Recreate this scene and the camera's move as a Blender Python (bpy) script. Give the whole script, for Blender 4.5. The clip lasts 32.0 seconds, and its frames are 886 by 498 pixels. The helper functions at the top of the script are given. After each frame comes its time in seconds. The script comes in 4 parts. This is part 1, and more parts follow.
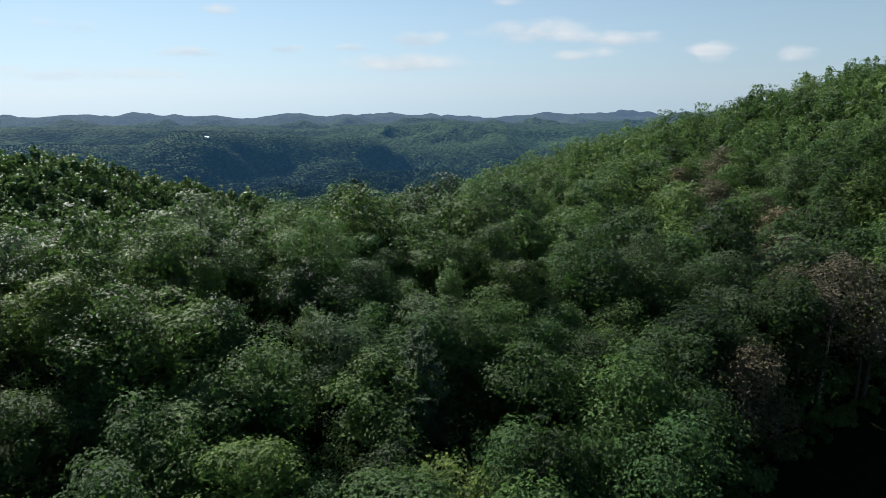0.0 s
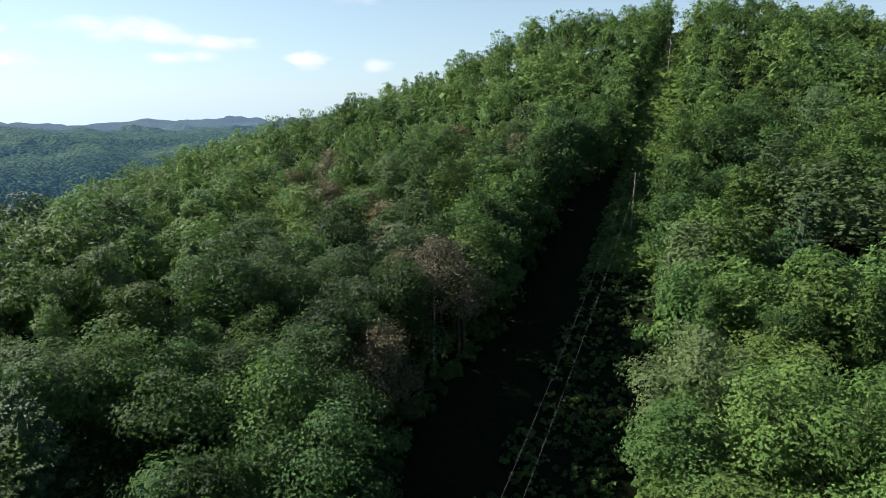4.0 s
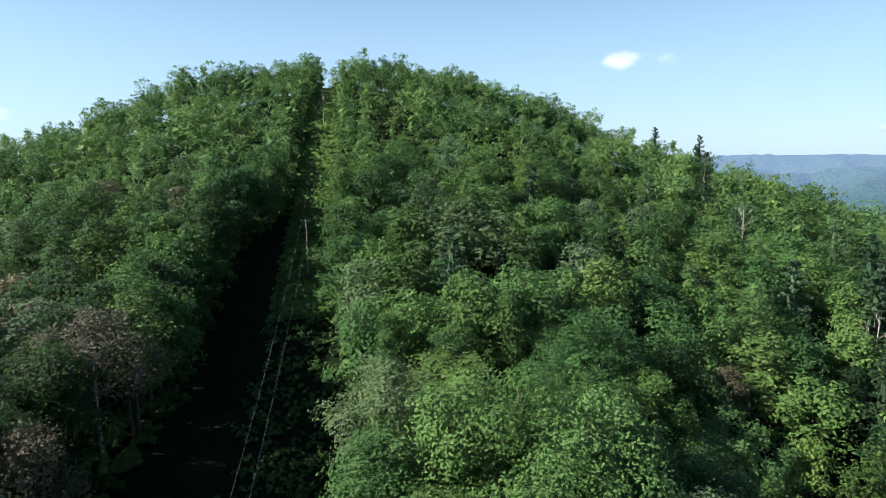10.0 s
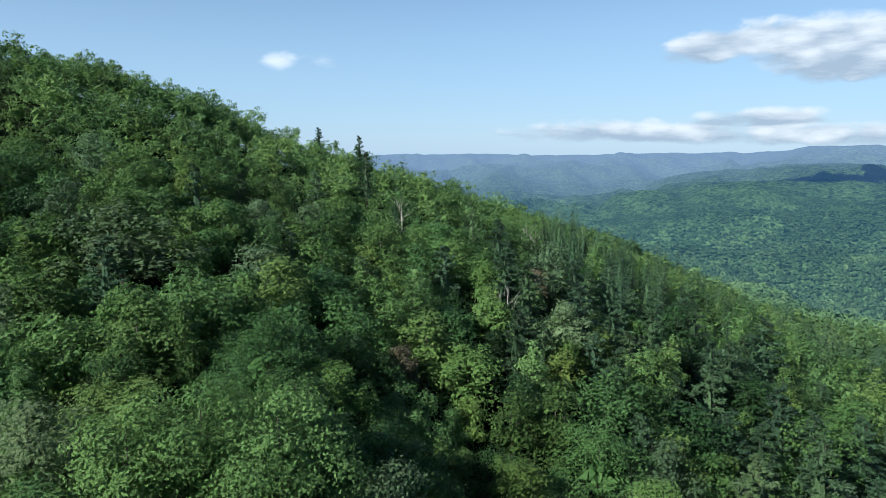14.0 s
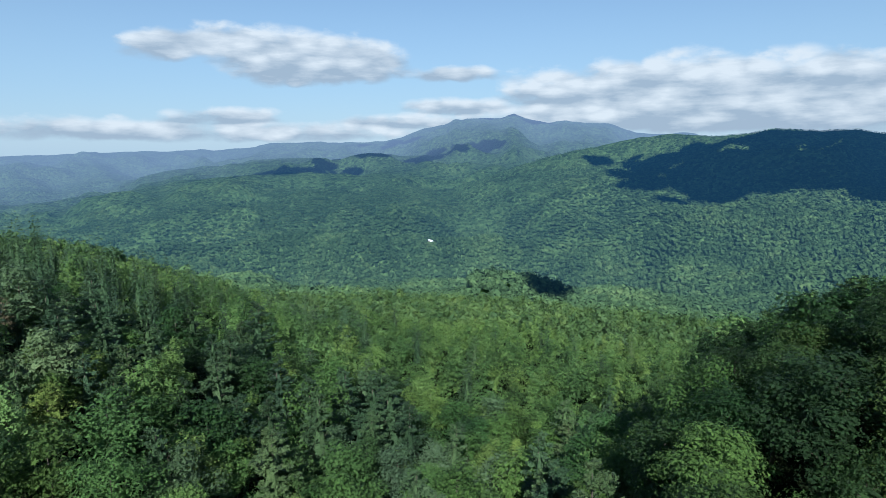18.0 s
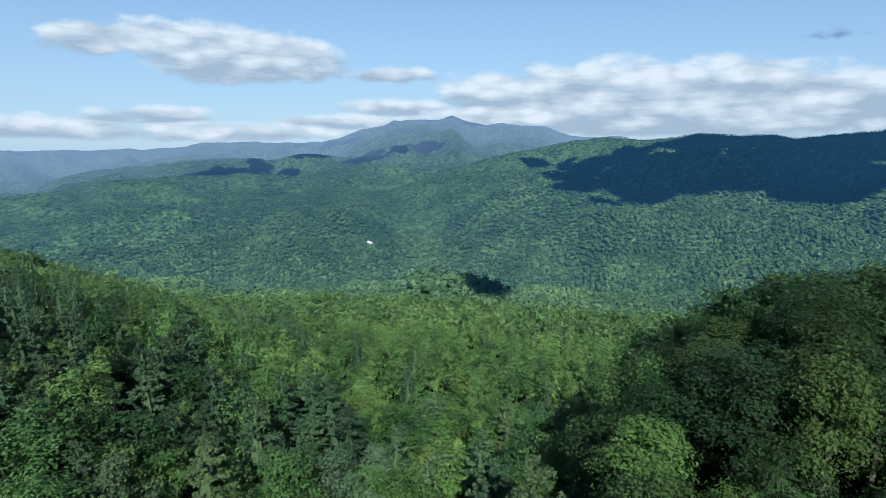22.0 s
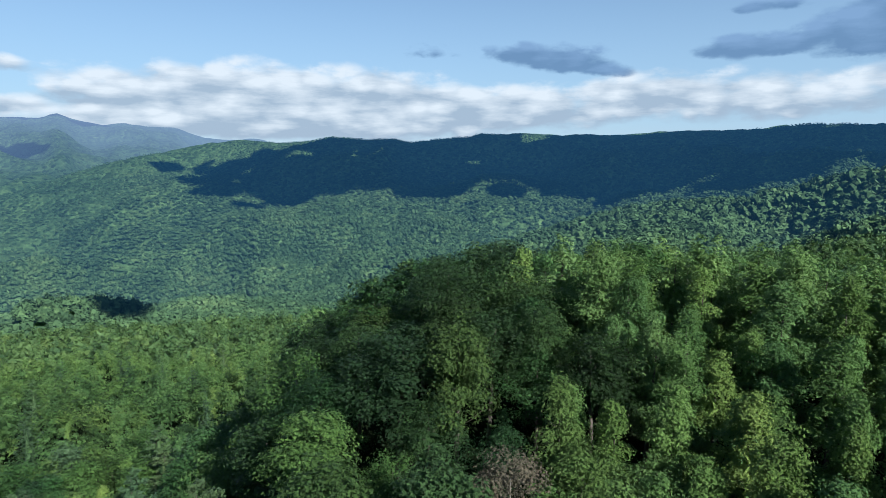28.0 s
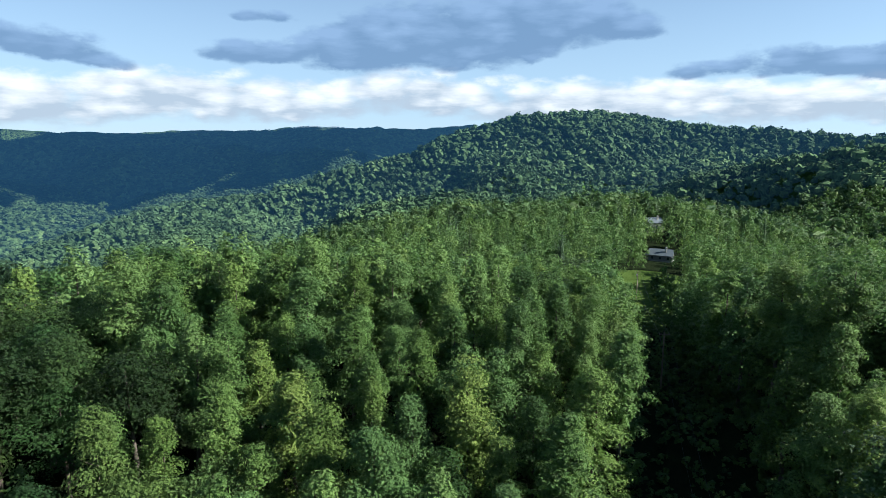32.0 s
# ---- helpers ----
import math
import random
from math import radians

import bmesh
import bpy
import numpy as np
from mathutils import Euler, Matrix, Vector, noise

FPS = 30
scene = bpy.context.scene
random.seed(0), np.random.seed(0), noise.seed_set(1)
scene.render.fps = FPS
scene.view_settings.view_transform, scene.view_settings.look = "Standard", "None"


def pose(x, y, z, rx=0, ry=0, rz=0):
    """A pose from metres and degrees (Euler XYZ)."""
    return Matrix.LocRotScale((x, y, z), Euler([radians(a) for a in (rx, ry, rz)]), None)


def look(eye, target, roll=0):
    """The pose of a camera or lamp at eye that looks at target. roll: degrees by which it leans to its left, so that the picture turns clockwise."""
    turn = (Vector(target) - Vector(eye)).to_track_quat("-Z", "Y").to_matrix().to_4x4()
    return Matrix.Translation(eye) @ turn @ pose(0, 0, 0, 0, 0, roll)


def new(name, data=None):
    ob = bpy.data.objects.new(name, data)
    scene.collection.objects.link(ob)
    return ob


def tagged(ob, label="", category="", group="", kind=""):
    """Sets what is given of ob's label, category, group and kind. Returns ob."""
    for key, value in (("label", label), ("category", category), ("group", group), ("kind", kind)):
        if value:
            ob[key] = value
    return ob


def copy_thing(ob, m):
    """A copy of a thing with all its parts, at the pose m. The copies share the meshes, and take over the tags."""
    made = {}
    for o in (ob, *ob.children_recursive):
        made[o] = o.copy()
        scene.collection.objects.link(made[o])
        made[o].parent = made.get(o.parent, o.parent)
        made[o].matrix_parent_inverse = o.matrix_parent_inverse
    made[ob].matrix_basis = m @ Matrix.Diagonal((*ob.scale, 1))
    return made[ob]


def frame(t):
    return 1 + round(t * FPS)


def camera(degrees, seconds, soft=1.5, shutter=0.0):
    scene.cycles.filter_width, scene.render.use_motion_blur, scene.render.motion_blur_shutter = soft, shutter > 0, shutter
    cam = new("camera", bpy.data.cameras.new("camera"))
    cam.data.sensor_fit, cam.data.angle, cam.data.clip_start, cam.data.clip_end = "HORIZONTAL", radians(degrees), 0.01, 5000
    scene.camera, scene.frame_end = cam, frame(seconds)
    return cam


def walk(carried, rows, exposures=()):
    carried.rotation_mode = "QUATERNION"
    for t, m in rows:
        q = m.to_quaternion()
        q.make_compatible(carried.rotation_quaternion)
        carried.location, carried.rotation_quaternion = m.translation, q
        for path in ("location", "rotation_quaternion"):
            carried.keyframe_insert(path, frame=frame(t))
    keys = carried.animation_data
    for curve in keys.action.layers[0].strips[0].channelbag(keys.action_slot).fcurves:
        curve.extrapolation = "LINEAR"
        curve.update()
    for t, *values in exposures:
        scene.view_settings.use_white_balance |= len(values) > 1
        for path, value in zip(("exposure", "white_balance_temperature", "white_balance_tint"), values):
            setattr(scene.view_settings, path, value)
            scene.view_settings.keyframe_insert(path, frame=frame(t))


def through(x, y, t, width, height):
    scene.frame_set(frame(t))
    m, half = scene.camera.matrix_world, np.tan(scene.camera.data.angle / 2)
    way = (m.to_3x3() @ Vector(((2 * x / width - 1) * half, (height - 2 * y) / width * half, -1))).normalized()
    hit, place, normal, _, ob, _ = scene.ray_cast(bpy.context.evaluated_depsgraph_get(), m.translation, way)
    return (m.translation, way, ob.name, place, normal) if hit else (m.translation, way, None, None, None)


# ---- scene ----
import functools

FOV = 71.77
EYE = 60.0          # height of the drone in the world's z
cam = camera(FOV, 32.0, soft=0.5)

# seconds, bearing, tilt and lean in degrees; the drone hovers and turns on the spot
TURN = [
    (0, 0.00, -14.55, -0.49),
    (0.5, 4.09, -14.46, -0.18),
    (1, 7.44, -14.44, -0.01),
    (1.5, 10.64, -14.39, 0.00),
    (2, 15.38, -14.32, 0.16),
    (2.5, 20.52, -14.27, 0.25),
    (3, 25.61, -14.17, 0.36),
    (3.5, 30.59, -14.08, 0.46),
    (4, 34.91, -14.03, 0.43),
    (4.5, 37.53, -13.95, 0.29),
    (6.5, 42.02, -9.46, -0.61),
    (7, 43.88, -9.47, -0.41),
    (7.5, 47.00, -9.48, -0.30),
    (8, 51.18, -9.46, 0.25),
    (8.5, 54.79, -9.47, -0.03),
    (9, 57.74, -9.42, -0.13),
    (9.5, 60.96, -9.42, -0.18),
    (10, 64.98, -9.45, -0.28),
    (10.5, 68.15, -9.46, -0.27),
    (11, 70.86, -9.50, -0.26),
    (11.5, 74.53, -9.50, -0.19),
    (12, 80.16, -9.52, -0.19),
    (12.5, 85.43, -9.54, -0.15),
    (13, 89.85, -9.55, 0.02),
    (13.5, 92.12, -9.54, 0.20),
    (15.5, 109.83, -9.74, -0.51),
    (16, 115.24, -9.77, -0.35),
    (16.5, 121.33, -9.76, -0.28),
    (17, 127.37, -9.81, -0.09),
    (17.5, 133.70, -9.86, -0.11),
    (18, 141.20, -9.86, -0.41),
    (18.5, 143.94, -9.86, -0.50),
    (19, 144.88, -9.86, -0.44),
    (19.5, 145.62, -9.85, -0.35),
    (20, 145.98, -9.84, -0.22),
    (20.5, 146.32, -9.84, -0.26),
    (21, 146.51, -9.82, -0.07),
    (21.5, 146.69, -9.79, -0.03),
    (22, 146.92, -9.75, 0.09),
    (22.5, 146.98, -9.73, 0.06),
    (23, 148.56, -9.67, 0.21),
    (23.5, 151.80, -9.64, 0.19),
    (24, 154.10, -9.57, 0.28),
    (24.5, 155.88, -9.52, 0.32),
    (26.5, 167.98, -9.50, 0.35),
    (27, 171.76, -9.45, 0.38),
    (27.5, 175.82, -9.47, 0.24),
    (28, 179.45, -9.42, 0.16),
    (28.5, 183.08, -9.41, 0.30),
    (29, 188.06, -9.41, 0.34),
    (29.5, 194.46, -9.42, 0.25),
    (30, 200.96, -9.38, 0.21),
    (30.5, 207.31, -9.34, 0.17),
    (31, 212.57, -9.31, 0.23),
    (31.5, 217.03, -9.29, 0.27),
    (32, 222.10, -9.24, 0.38),
]
walk(cam, [(t, pose(0.6, 0.4, EYE, 90 + p, 0, -a) @ pose(0, 0, 0, 0, 0, r)) for t, a, p, r in TURN],
     exposures=[(0, 0.8, 6200, 9), (1, 0.95, 6300, 9), (4, 1.35, 6500, 9), (7, 1.5, 6200, 8), (11, 1.5, 5850, 7), (16, 0.95, 5550, 6), (22, 1.0, 5550, 6), (29, 1.05, 5650, 7), (32, 1.38, 5900, 8)])

# ---- world and sun ----
SUN_BEARING, SUN_HEIGHT = -37.0, 34.0
world = bpy.data.worlds.new("world")
scene.world = world
world.use_nodes = True


def build_sky():
    nt = world.node_tree
    nt.nodes.clear()
    N, L = nt.nodes, nt.links

    def math_node(op, a, b=None, c=None, clamp=False):
        n = N.new("ShaderNodeMath")
        n.operation, n.use_clamp = op, clamp
        for i, v in enumerate((a, b, c)):
            if v is None:
                continue
            if isinstance(v, (int, float)):
                n.inputs[i].default_value = v
            else:
                L.new(v, n.inputs[i])
        return n.outputs[0]

    def dot(vec, k):
        n = N.new("ShaderNodeVectorMath")
        n.operation = "DOT_PRODUCT"
        L.new(vec, n.inputs[0])
        n.inputs[1].default_value = k
        return n.outputs["Value"]

    sky = N.new("ShaderNodeTexSky")
    sky.sky_type, sky.sun_disc = "NISHITA", False
    sky.sun_elevation, sky.sun_rotation = radians(SUN_HEIGHT), radians(SUN_BEARING)
    sky.altitude, sky.air_density, sky.dust_density, sky.ozone_density = 1000, 1.1, 0.35, 3.0
    way = N.new("ShaderNodeTexCoord").outputs["Generated"]
    c = radians(110)
    az = math_node("ARCTAN2", dot(way, (math.cos(c), -math.sin(c), 0)), dot(way, (math.sin(c), math.cos(c), 0)))
    az = math_node("MULTIPLY_ADD", az, 180 / math.pi, 110)
    el = math_node("MULTIPLY", math_node("ARCSINE", dot(way, (0, 0, 1))), 180 / math.pi)
    comb = N.new("ShaderNodeCombineXYZ")
    L.new(math_node("MULTIPLY", az, 0.5), comb.inputs[0])
    L.new(el, comb.inputs[1])

    def fbm(scale, detail, rough, off, long=1.0):
        shift = N.new("ShaderNodeVectorMath")
        shift.operation = "MULTIPLY_ADD"
        L.new(comb.outputs[0], shift.inputs[0])
        shift.inputs[1].default_value = (long, 1, 1)
        shift.inputs[2].default_value = (off, off * 0.7, 0)
        n = N.new("ShaderNodeTexNoise")
        n.inputs["Scale"].default_value, n.inputs["Detail"].default_value = scale, detail
        n.inputs["Roughness"].default_value = rough
        L.new(shift.outputs[0], n.inputs["Vector"])
        return n.outputs[0]

    big, fine = fbm(0.34, 4, 0.5, 3.1), fbm(0.9, 6, 0.6, 17.0)
    # rounded heads: cells pushed about by noise
    push = N.new("ShaderNodeVectorMath")
    push.operation = "MULTIPLY_ADD"
    L.new(fine, push.inputs[0])
    push.inputs[1].default_value = (0.9, 0.9, 0)
    L.new(comb.outputs[0], push.inputs[2])
    cells = N.new("ShaderNodeTexVoronoi")
    cells.feature = "SMOOTH_F1"
    cells.inputs["Scale"].default_value, cells.inputs["Smoothness"].default_value = 0.8, 0.35
    L.new(push.outputs[0], cells.inputs["Vector"])
    billow = math_node("SUBTRACT", 0.5, cells.outputs["Distance"])
    rag = math_node("SUBTRACT", math_node("ADD", math_node("MULTIPLY", big, 1.2), math_node("MULTIPLY", fine, 1.5)), 1.35)
    rag = math_node("MULTIPLY_ADD", billow, 0.8, rag)
    # bearing, height, half width, half height (degrees), whiteness
    white = [(8, 4.8, 5.6, 1.3, 1), (-2.3, 4.3, 3.2, .9, .95), (-3, 2.3, 6.5, 1.1, 1), (15.6, 4.1, 3.8, .8, 1), (13, 2.9, 3, .6, .7), (-8, 3.7, 2.4, .5, .8), (-13.6, 3.5, 2, .5, .8),
             (-22, 3.2, 2.8, .5, .7), (-19, 6.5, 2.4, .6, .7), (22.9, 2.5, 1.6, .8, .7), (11, 2.7, 1.8, .5, .6), (6, 7.4, 2.6, .6, .5),
             (16.5, 10.0, 8.5, 2.4, 1), (26.8, 8.4, 3, 1.4, .95), (22.6, 3.1, 2.6, .6, .8), (29, 2.5, 1.8, .8, .7), (80.6, 7.2, 1.5, 1.0, .9), (83.6, 7.1, 2.2, .6, .3), (-29, 1.4, 9, .7, .6), (-30, 4.9, 4, .7, .5)]
    puffs = [(116.8, 7.7, 2.8, 1.5, 1), (121, 8.3, 4.4, 1.9, 1), (126.5, 7.6, 5, 2.5, 1), (131.5, 7.4, 4.4, 2.3, 1), (135.6, 6.9, 3.2, 2.0, 1), (129, 6.0, 7, 1.6, 1), (142, 6.0, 4.6, .9, 1),
             (122, 2.3, 6, .9, 1), (110, 1.2, 10, 1.2, 1), (126, .9, 14, 1.1, 1), (142.5, 3.2, 5, 1.0, .95), (138, 1.9, 6, .8, .8),
             (150, 4.6, 4, 1.9, 1), (156.5, 4.8, 5, 2.5, 1), (163, 4.8, 5.5, 3.0, 1), (170.5, 4.4, 6, 3.0, 1), (177, 3.8, 6, 2.8, 1), (165, 3.0, 15, 2.4, 1.2), (158, 1.9, 16, 1.8, 1.1), (173, 1.8, 14, 2.0, 1.1),
             (184, 3.4, 7, 2.4, 1), (191, 3.3, 9, 2.4, 1), (197, 4.8, 5, 2.3, 1), (207, 3.9, 9, 2.6, 1), (218.5, 5.0, 6, 2.6, 1), (231, 4.0, 12, 2.4, 1), (245, 3.9, 10, 2.4, 1), (257, 3.8, 9, 2.3, 1)]
    dark = [(189.8, 7.7, 4.8, 1.5, 1), (194.5, 6.6, 2.6, .8, .8), (205.2, 8.0, 4.4, 1.2, 1), (206.5, 11.0, 3.0, .6, .7), (216.5, 9.8, 6, 2.6, 1), (225, 10.4, 9, 3.2, 1), (233.5, 10.9, 7, 2.6, 1),
            (213.5, 8.2, 5.6, 2.6, 1), (222, 8.7, 9, 2.4, 1), (238.5, 10.2, 3.2, 1.1, .9), (244, 6.5, 3, .8, .8), (250.5, 6.9, 4.5, 1.6, 1), (257, 6.5, 5.5, 1.6, 1), (177.6, 8.4, 2.4, .8, .5), (186, 8.2, 3.2, 1.0, .8)]

    def layer(spots):
        total, lift, weight = 0.0, 0.0, 1e-4
        for a, e, wa, we, k in spots:
            u = math_node("DIVIDE", math_node("SUBTRACT", az, a), wa)
            v = math_node("DIVIDE", math_node("SUBTRACT", el, e), we)
            v = math_node("MINIMUM", v, math_node("MULTIPLY", v, 1.35))
            d = math_node("ADD", math_node("MULTIPLY", u, u), math_node("MULTIPLY", v, v))
            m = math_node("MULTIPLY", math_node("SUBTRACT", 1.2, d), k)
            w = math_node("POWER", math_node("MAXIMUM", math_node("ADD", m, 0.8), 0.0), 5.0)
            lift = math_node("MULTIPLY_ADD", v, w, lift)
            weight = math_node("ADD", w, weight)
            m = math_node("MAXIMUM", math_node("ADD", m, 0.7), 0.0)
            total = math_node("MULTIPLY_ADD", m, m, total)
        lift = math_node("DIVIDE", lift, weight)
        return math_node("SUBTRACT", math_node("POWER", total, 0.5), 0.7), lift

    def soft(mask, gain, width):
        s = math_node("MULTIPLY_ADD", rag, gain, mask)
        n = N.new("ShaderNodeMapRange")
        n.interpolation_type = "SMOOTHSTEP"
        n.inputs["From Min"].default_value, n.inputs["From Max"].default_value = 0.05, width
        L.new(s, n.inputs["Value"])
        return n.outputs[0]

    def over(base, color, fac):
        n = N.new("ShaderNodeMix")
        n.data_type = "RGBA"
        L.new(fac, n.inputs[0])
        L.new(base, n.inputs[6])
        if isinstance(color, tuple):
            n.inputs[7].default_value = (*color, 1)
        else:
            L.new(color, n.inputs[7])
        return n.outputs[2]

    def shade(lift, low, high, bias):
        ramp = N.new("ShaderNodeValToRGB")
        ramp.color_ramp.elements[0].position, ramp.color_ramp.elements[0].color = 0.25, (*low, 1)
        ramp.color_ramp.elements[1].position, ramp.color_ramp.elements[1].color = 0.75, (*high, 1)
        n = math_node("MULTIPLY_ADD", fbm(0.75, 5, 0.6, 40.0, 0.45), 1.25, -0.65)
        n = math_node("MULTIPLY_ADD", billow, 0.55, n)
        L.new(math_node("ADD", math_node("MULTIPLY_ADD", lift, 0.42, bias), n), ramp.inputs[0])
        return ramp.outputs[0]

    low = N.new("ShaderNodeMapRange")
    low.interpolation_type = "SMOOTHSTEP"
    low.inputs["From Min"].default_value, low.inputs["From Max"].default_value = 27.0, -2.0
    L.new(el, low.inputs["Value"])
    glow = math_node("POWER", math_node("MAXIMUM", dot(way, (math.sin(radians(SUN_BEARING)), math.cos(radians(SUN_BEARING)), 0)), 0.0), 2.0)
    glow = math_node("MULTIPLY_ADD", glow, 0.5, 0.95)
    veil = N.new("ShaderNodeVectorMath")
    veil.operation = "SCALE"
    veil.inputs[0].default_value = (5.3, 7.1, 8.7)
    L.new(glow, veil.inputs["Scale"])
    out = over(sky.outputs[0], veil.outputs[0], math_node("MULTIPLY", low.outputs[0], 0.74))
    m, v = layer(white)
    out = over(out, shade(v, (7.6, 8.2, 8.8), (9.8, 9.9, 9.9), 0.6), math_node("MULTIPLY", soft(m, 0.9, 1.5), 0.85))
    m, v = layer(puffs)
    out = over(out, shade(v, (4.5, 5.2, 5.9), (9.1, 9.1, 8.9), 0.46), math_node("MULTIPLY", soft(m, 1.0, 1.1), 0.95))
    m, v = layer(dark)
    out = over(out, shade(v, (1.7, 2.8, 4.4), (2.7, 4.0, 5.9), 0.4), math_node("MULTIPLY", soft(m, 1.15, 0.9), 0.9))
    back = N.new("ShaderNodeBackground")
    back.inputs["Strength"].default_value = 0.047
    L.new(out, back.inputs["Color"])
    L.new(back.outputs[0], N.new("ShaderNodeOutputWorld").inputs[0])


build_sky()
sun = new("sun", bpy.data.lights.new("sun", "SUN"))
sun.data.energy, sun.data.angle, sun.data.color = 5.0, radians(0.53), (1.0, 0.93, 0.82)
sb, sh = radians(SUN_BEARING), radians(SUN_HEIGHT)
sun.matrix_world = look((0, 0, 0), (-math.sin(sb) * math.cos(sh), -math.cos(sb) * math.cos(sh), -math.sin(sh)))


# ---- materials ----
class Nodes:
    def __init__(self, name):
        self.mat = bpy.data.materials.new(name)
        self.mat.use_nodes = True
        self.nt = self.mat.node_tree
        self.nt.nodes.clear()
        self.out = self.nt.nodes.new("ShaderNodeOutputMaterial")

    def put(self, where, value):
        if isinstance(value, bpy.types.NodeSocket):
            self.nt.links.new(value, where)
        elif isinstance(value, tuple) and len(value) == 3 and where.type == "RGBA":
            where.default_value = (*value, 1)
        else:
            where.default_value = value

    def add(self, kind, **inputs):
        n = self.nt.nodes.new(kind)
        for k, v in inputs.items():
            self.put(n.inputs[k.replace("_", " ")], v)
        return n

    def math(self, op, a, b=0.0, clamp=False):
        n = self.nt.nodes.new("ShaderNodeMath")
        n.operation, n.use_clamp = op, clamp
        self.put(n.inputs[0], a)
        self.put(n.inputs[1], b)
        return n.outputs[0]

    def mix(self, fac, a, b, blend="MIX"):
        n = self.nt.nodes.new("ShaderNodeMix")
        n.data_type, n.blend_type = "RGBA", blend
        self.put(n.inputs[0], fac)
        self.put(n.inputs[6], a)
        self.put(n.inputs[7], b)
        return n.outputs[2]

    def ramp(self, fac, *stops):
        n = self.nt.nodes.new("ShaderNodeValToRGB")
        e = n.color_ramp.elements
        while len(e) < len(stops):
            e.new(0.5)
        for el, (p, c) in zip(e, stops):
            el.position, el.color = p, (*c, 1)
        self.put(n.inputs[0], fac)
        return n.outputs[0]

    def noise(self, scale, detail=4, rough=0.55, vector=None):
        n = self.add("ShaderNodeTexNoise", Scale=scale, Detail=detail, Roughness=rough)
        if vector is None:
            vector = self.place()
        self.put(n.inputs["Vector"], vector)
        return n.outputs[0]

    def place(self):
        return self.nt.nodes.new("ShaderNodeNewGeometry").outputs["Position"]

    def island(self):
        return self.nt.nodes.new("ShaderNodeNewGeometry").outputs["Random Per Island"]

    def done(self, shader):
        self.nt.links.new(shader, self.out.inputs[0])
        return self.mat


def leaf_material(name, dark, mid, light, joined, through=0.3):
    m = Nodes(name)
    if joined:
        a = m.nt.nodes.new("ShaderNodeAttribute")
        a.attribute_name = "tint"
        tree = a.outputs["Fac"]
    else:
        tree = m.nt.nodes.new("ShaderNodeObjectInfo").outputs["Random"]
    patch = m.noise(0.35, 3)
    f = m.math("ADD", m.math("MULTIPLY", tree, 0.72 if joined else 0.62), m.math("MULTIPLY", m.island(), 0.33))
    f = m.math("ADD", f, m.math("MULTIPLY", m.math("SUBTRACT", patch, 0.5), 0.5))
    col = m.ramp(f, (0.05, tuple(c * .7 for c in dark)), (0.45, mid), (0.9, tuple(c * 1.1 for c in light)))
    kind = m.add("ShaderNodeTexWhiteNoise")
    kind.noise_dimensions = "1D"
    m.put(kind.inputs["W"], m.math("MULTIPLY", tree, 91.7))
    hue = m.ramp(kind.outputs["Value"], (0.0, (0.95, 0.98, 1.15)), (0.2, (0.9, 0.97, 1.0)), (0.5, (1, 1, 1)), (0.8, (1.05, 1.03, 0.9)), (1.0, (1.18, 1.04, 0.9)))
    col = m.mix(1.0, col, hue, "MULTIPLY")
    fleck = m.noise(6.0, 3, 0.65)
    col = m.mix(0.75, col, m.ramp(fleck, (0.32, (0.42, 0.44, 0.46)), (0.5, (1, 1, 1)), (0.68, (1.6, 1.52, 1.5))), "MULTIPLY")
    bump = m.add("ShaderNodeBump", Strength=1.0, Distance=0.35, Height=fleck)
    p = m.add("ShaderNodeBsdfPrincipled", Base_Color=col, Roughness=0.5, Normal=bump.outputs[0])
    p.inputs["Specular IOR Level"].default_value = 0.2
    t = m.add("ShaderNodeBsdfTranslucent", Color=m.mix(0.5, col, (0.09, 0.18, 0.035)))
    s = m.add("ShaderNodeMixShader", Fac=through)
    m.nt.links.new(p.outputs[0], s.inputs[1])
    m.nt.links.new(t.outputs[0], s.inputs[2])
    return m.done(s.outputs[0])


GREENS = ((0.03, 0.066, 0.02), (0.074, 0.146, 0.038), (0.135, 0.225, 0.062))
LEAF = leaf_material("oak leaves", *GREENS, False)
HICKORY = leaf_material("hickory leaves", (0.04, 0.08, 0.021), (0.084, 0.146, 0.036), (0.138, 0.208, 0.056), False)
ASH = leaf_material("ash leaves", (0.044, 0.076, 0.036), (0.086, 0.138, 0.064), (0.14, 0.2, 0.1), False)
CHESTNUT = leaf_material("chestnut oak leaves", (0.021, 0.052, 0.017), (0.05, 0.112, 0.031), (0.098, 0.185, 0.052), False)
POPLAR = leaf_material("poplar leaves", (0.068, 0.138, 0.036), (0.118, 0.208, 0.054), (0.17, 0.262, 0.072), False)
BIRCH = leaf_material("birch leaves", (0.058, 0.12, 0.034), (0.104, 0.188, 0.054), (0.155, 0.248, 0.078), False)
# oak leaves in a darker tone, partly standing in for shade on near crowns
DARK = leaf_material("darkened oak leaves", (0.014, 0.031, 0.011), (0.029, 0.06, 0.019), (0.06, 0.108, 0.03), False)
YELLOW = leaf_material("yellowing leaves", (0.06, 0.122, 0.03), (0.096, 0.176, 0.044), (0.142, 0.228, 0.058), False)
NEEDLE = leaf_material("pine needles", (0.024, 0.05, 0.022), (0.043, 0.082, 0.035), (0.07, 0.116, 0.05), False, 0.08)
BROWN = leaf_material("dry brown leaves", (0.085, 0.074, 0.042), (0.14, 0.114, 0.068), (0.2, 0.16, 0.1), False, 0.15)
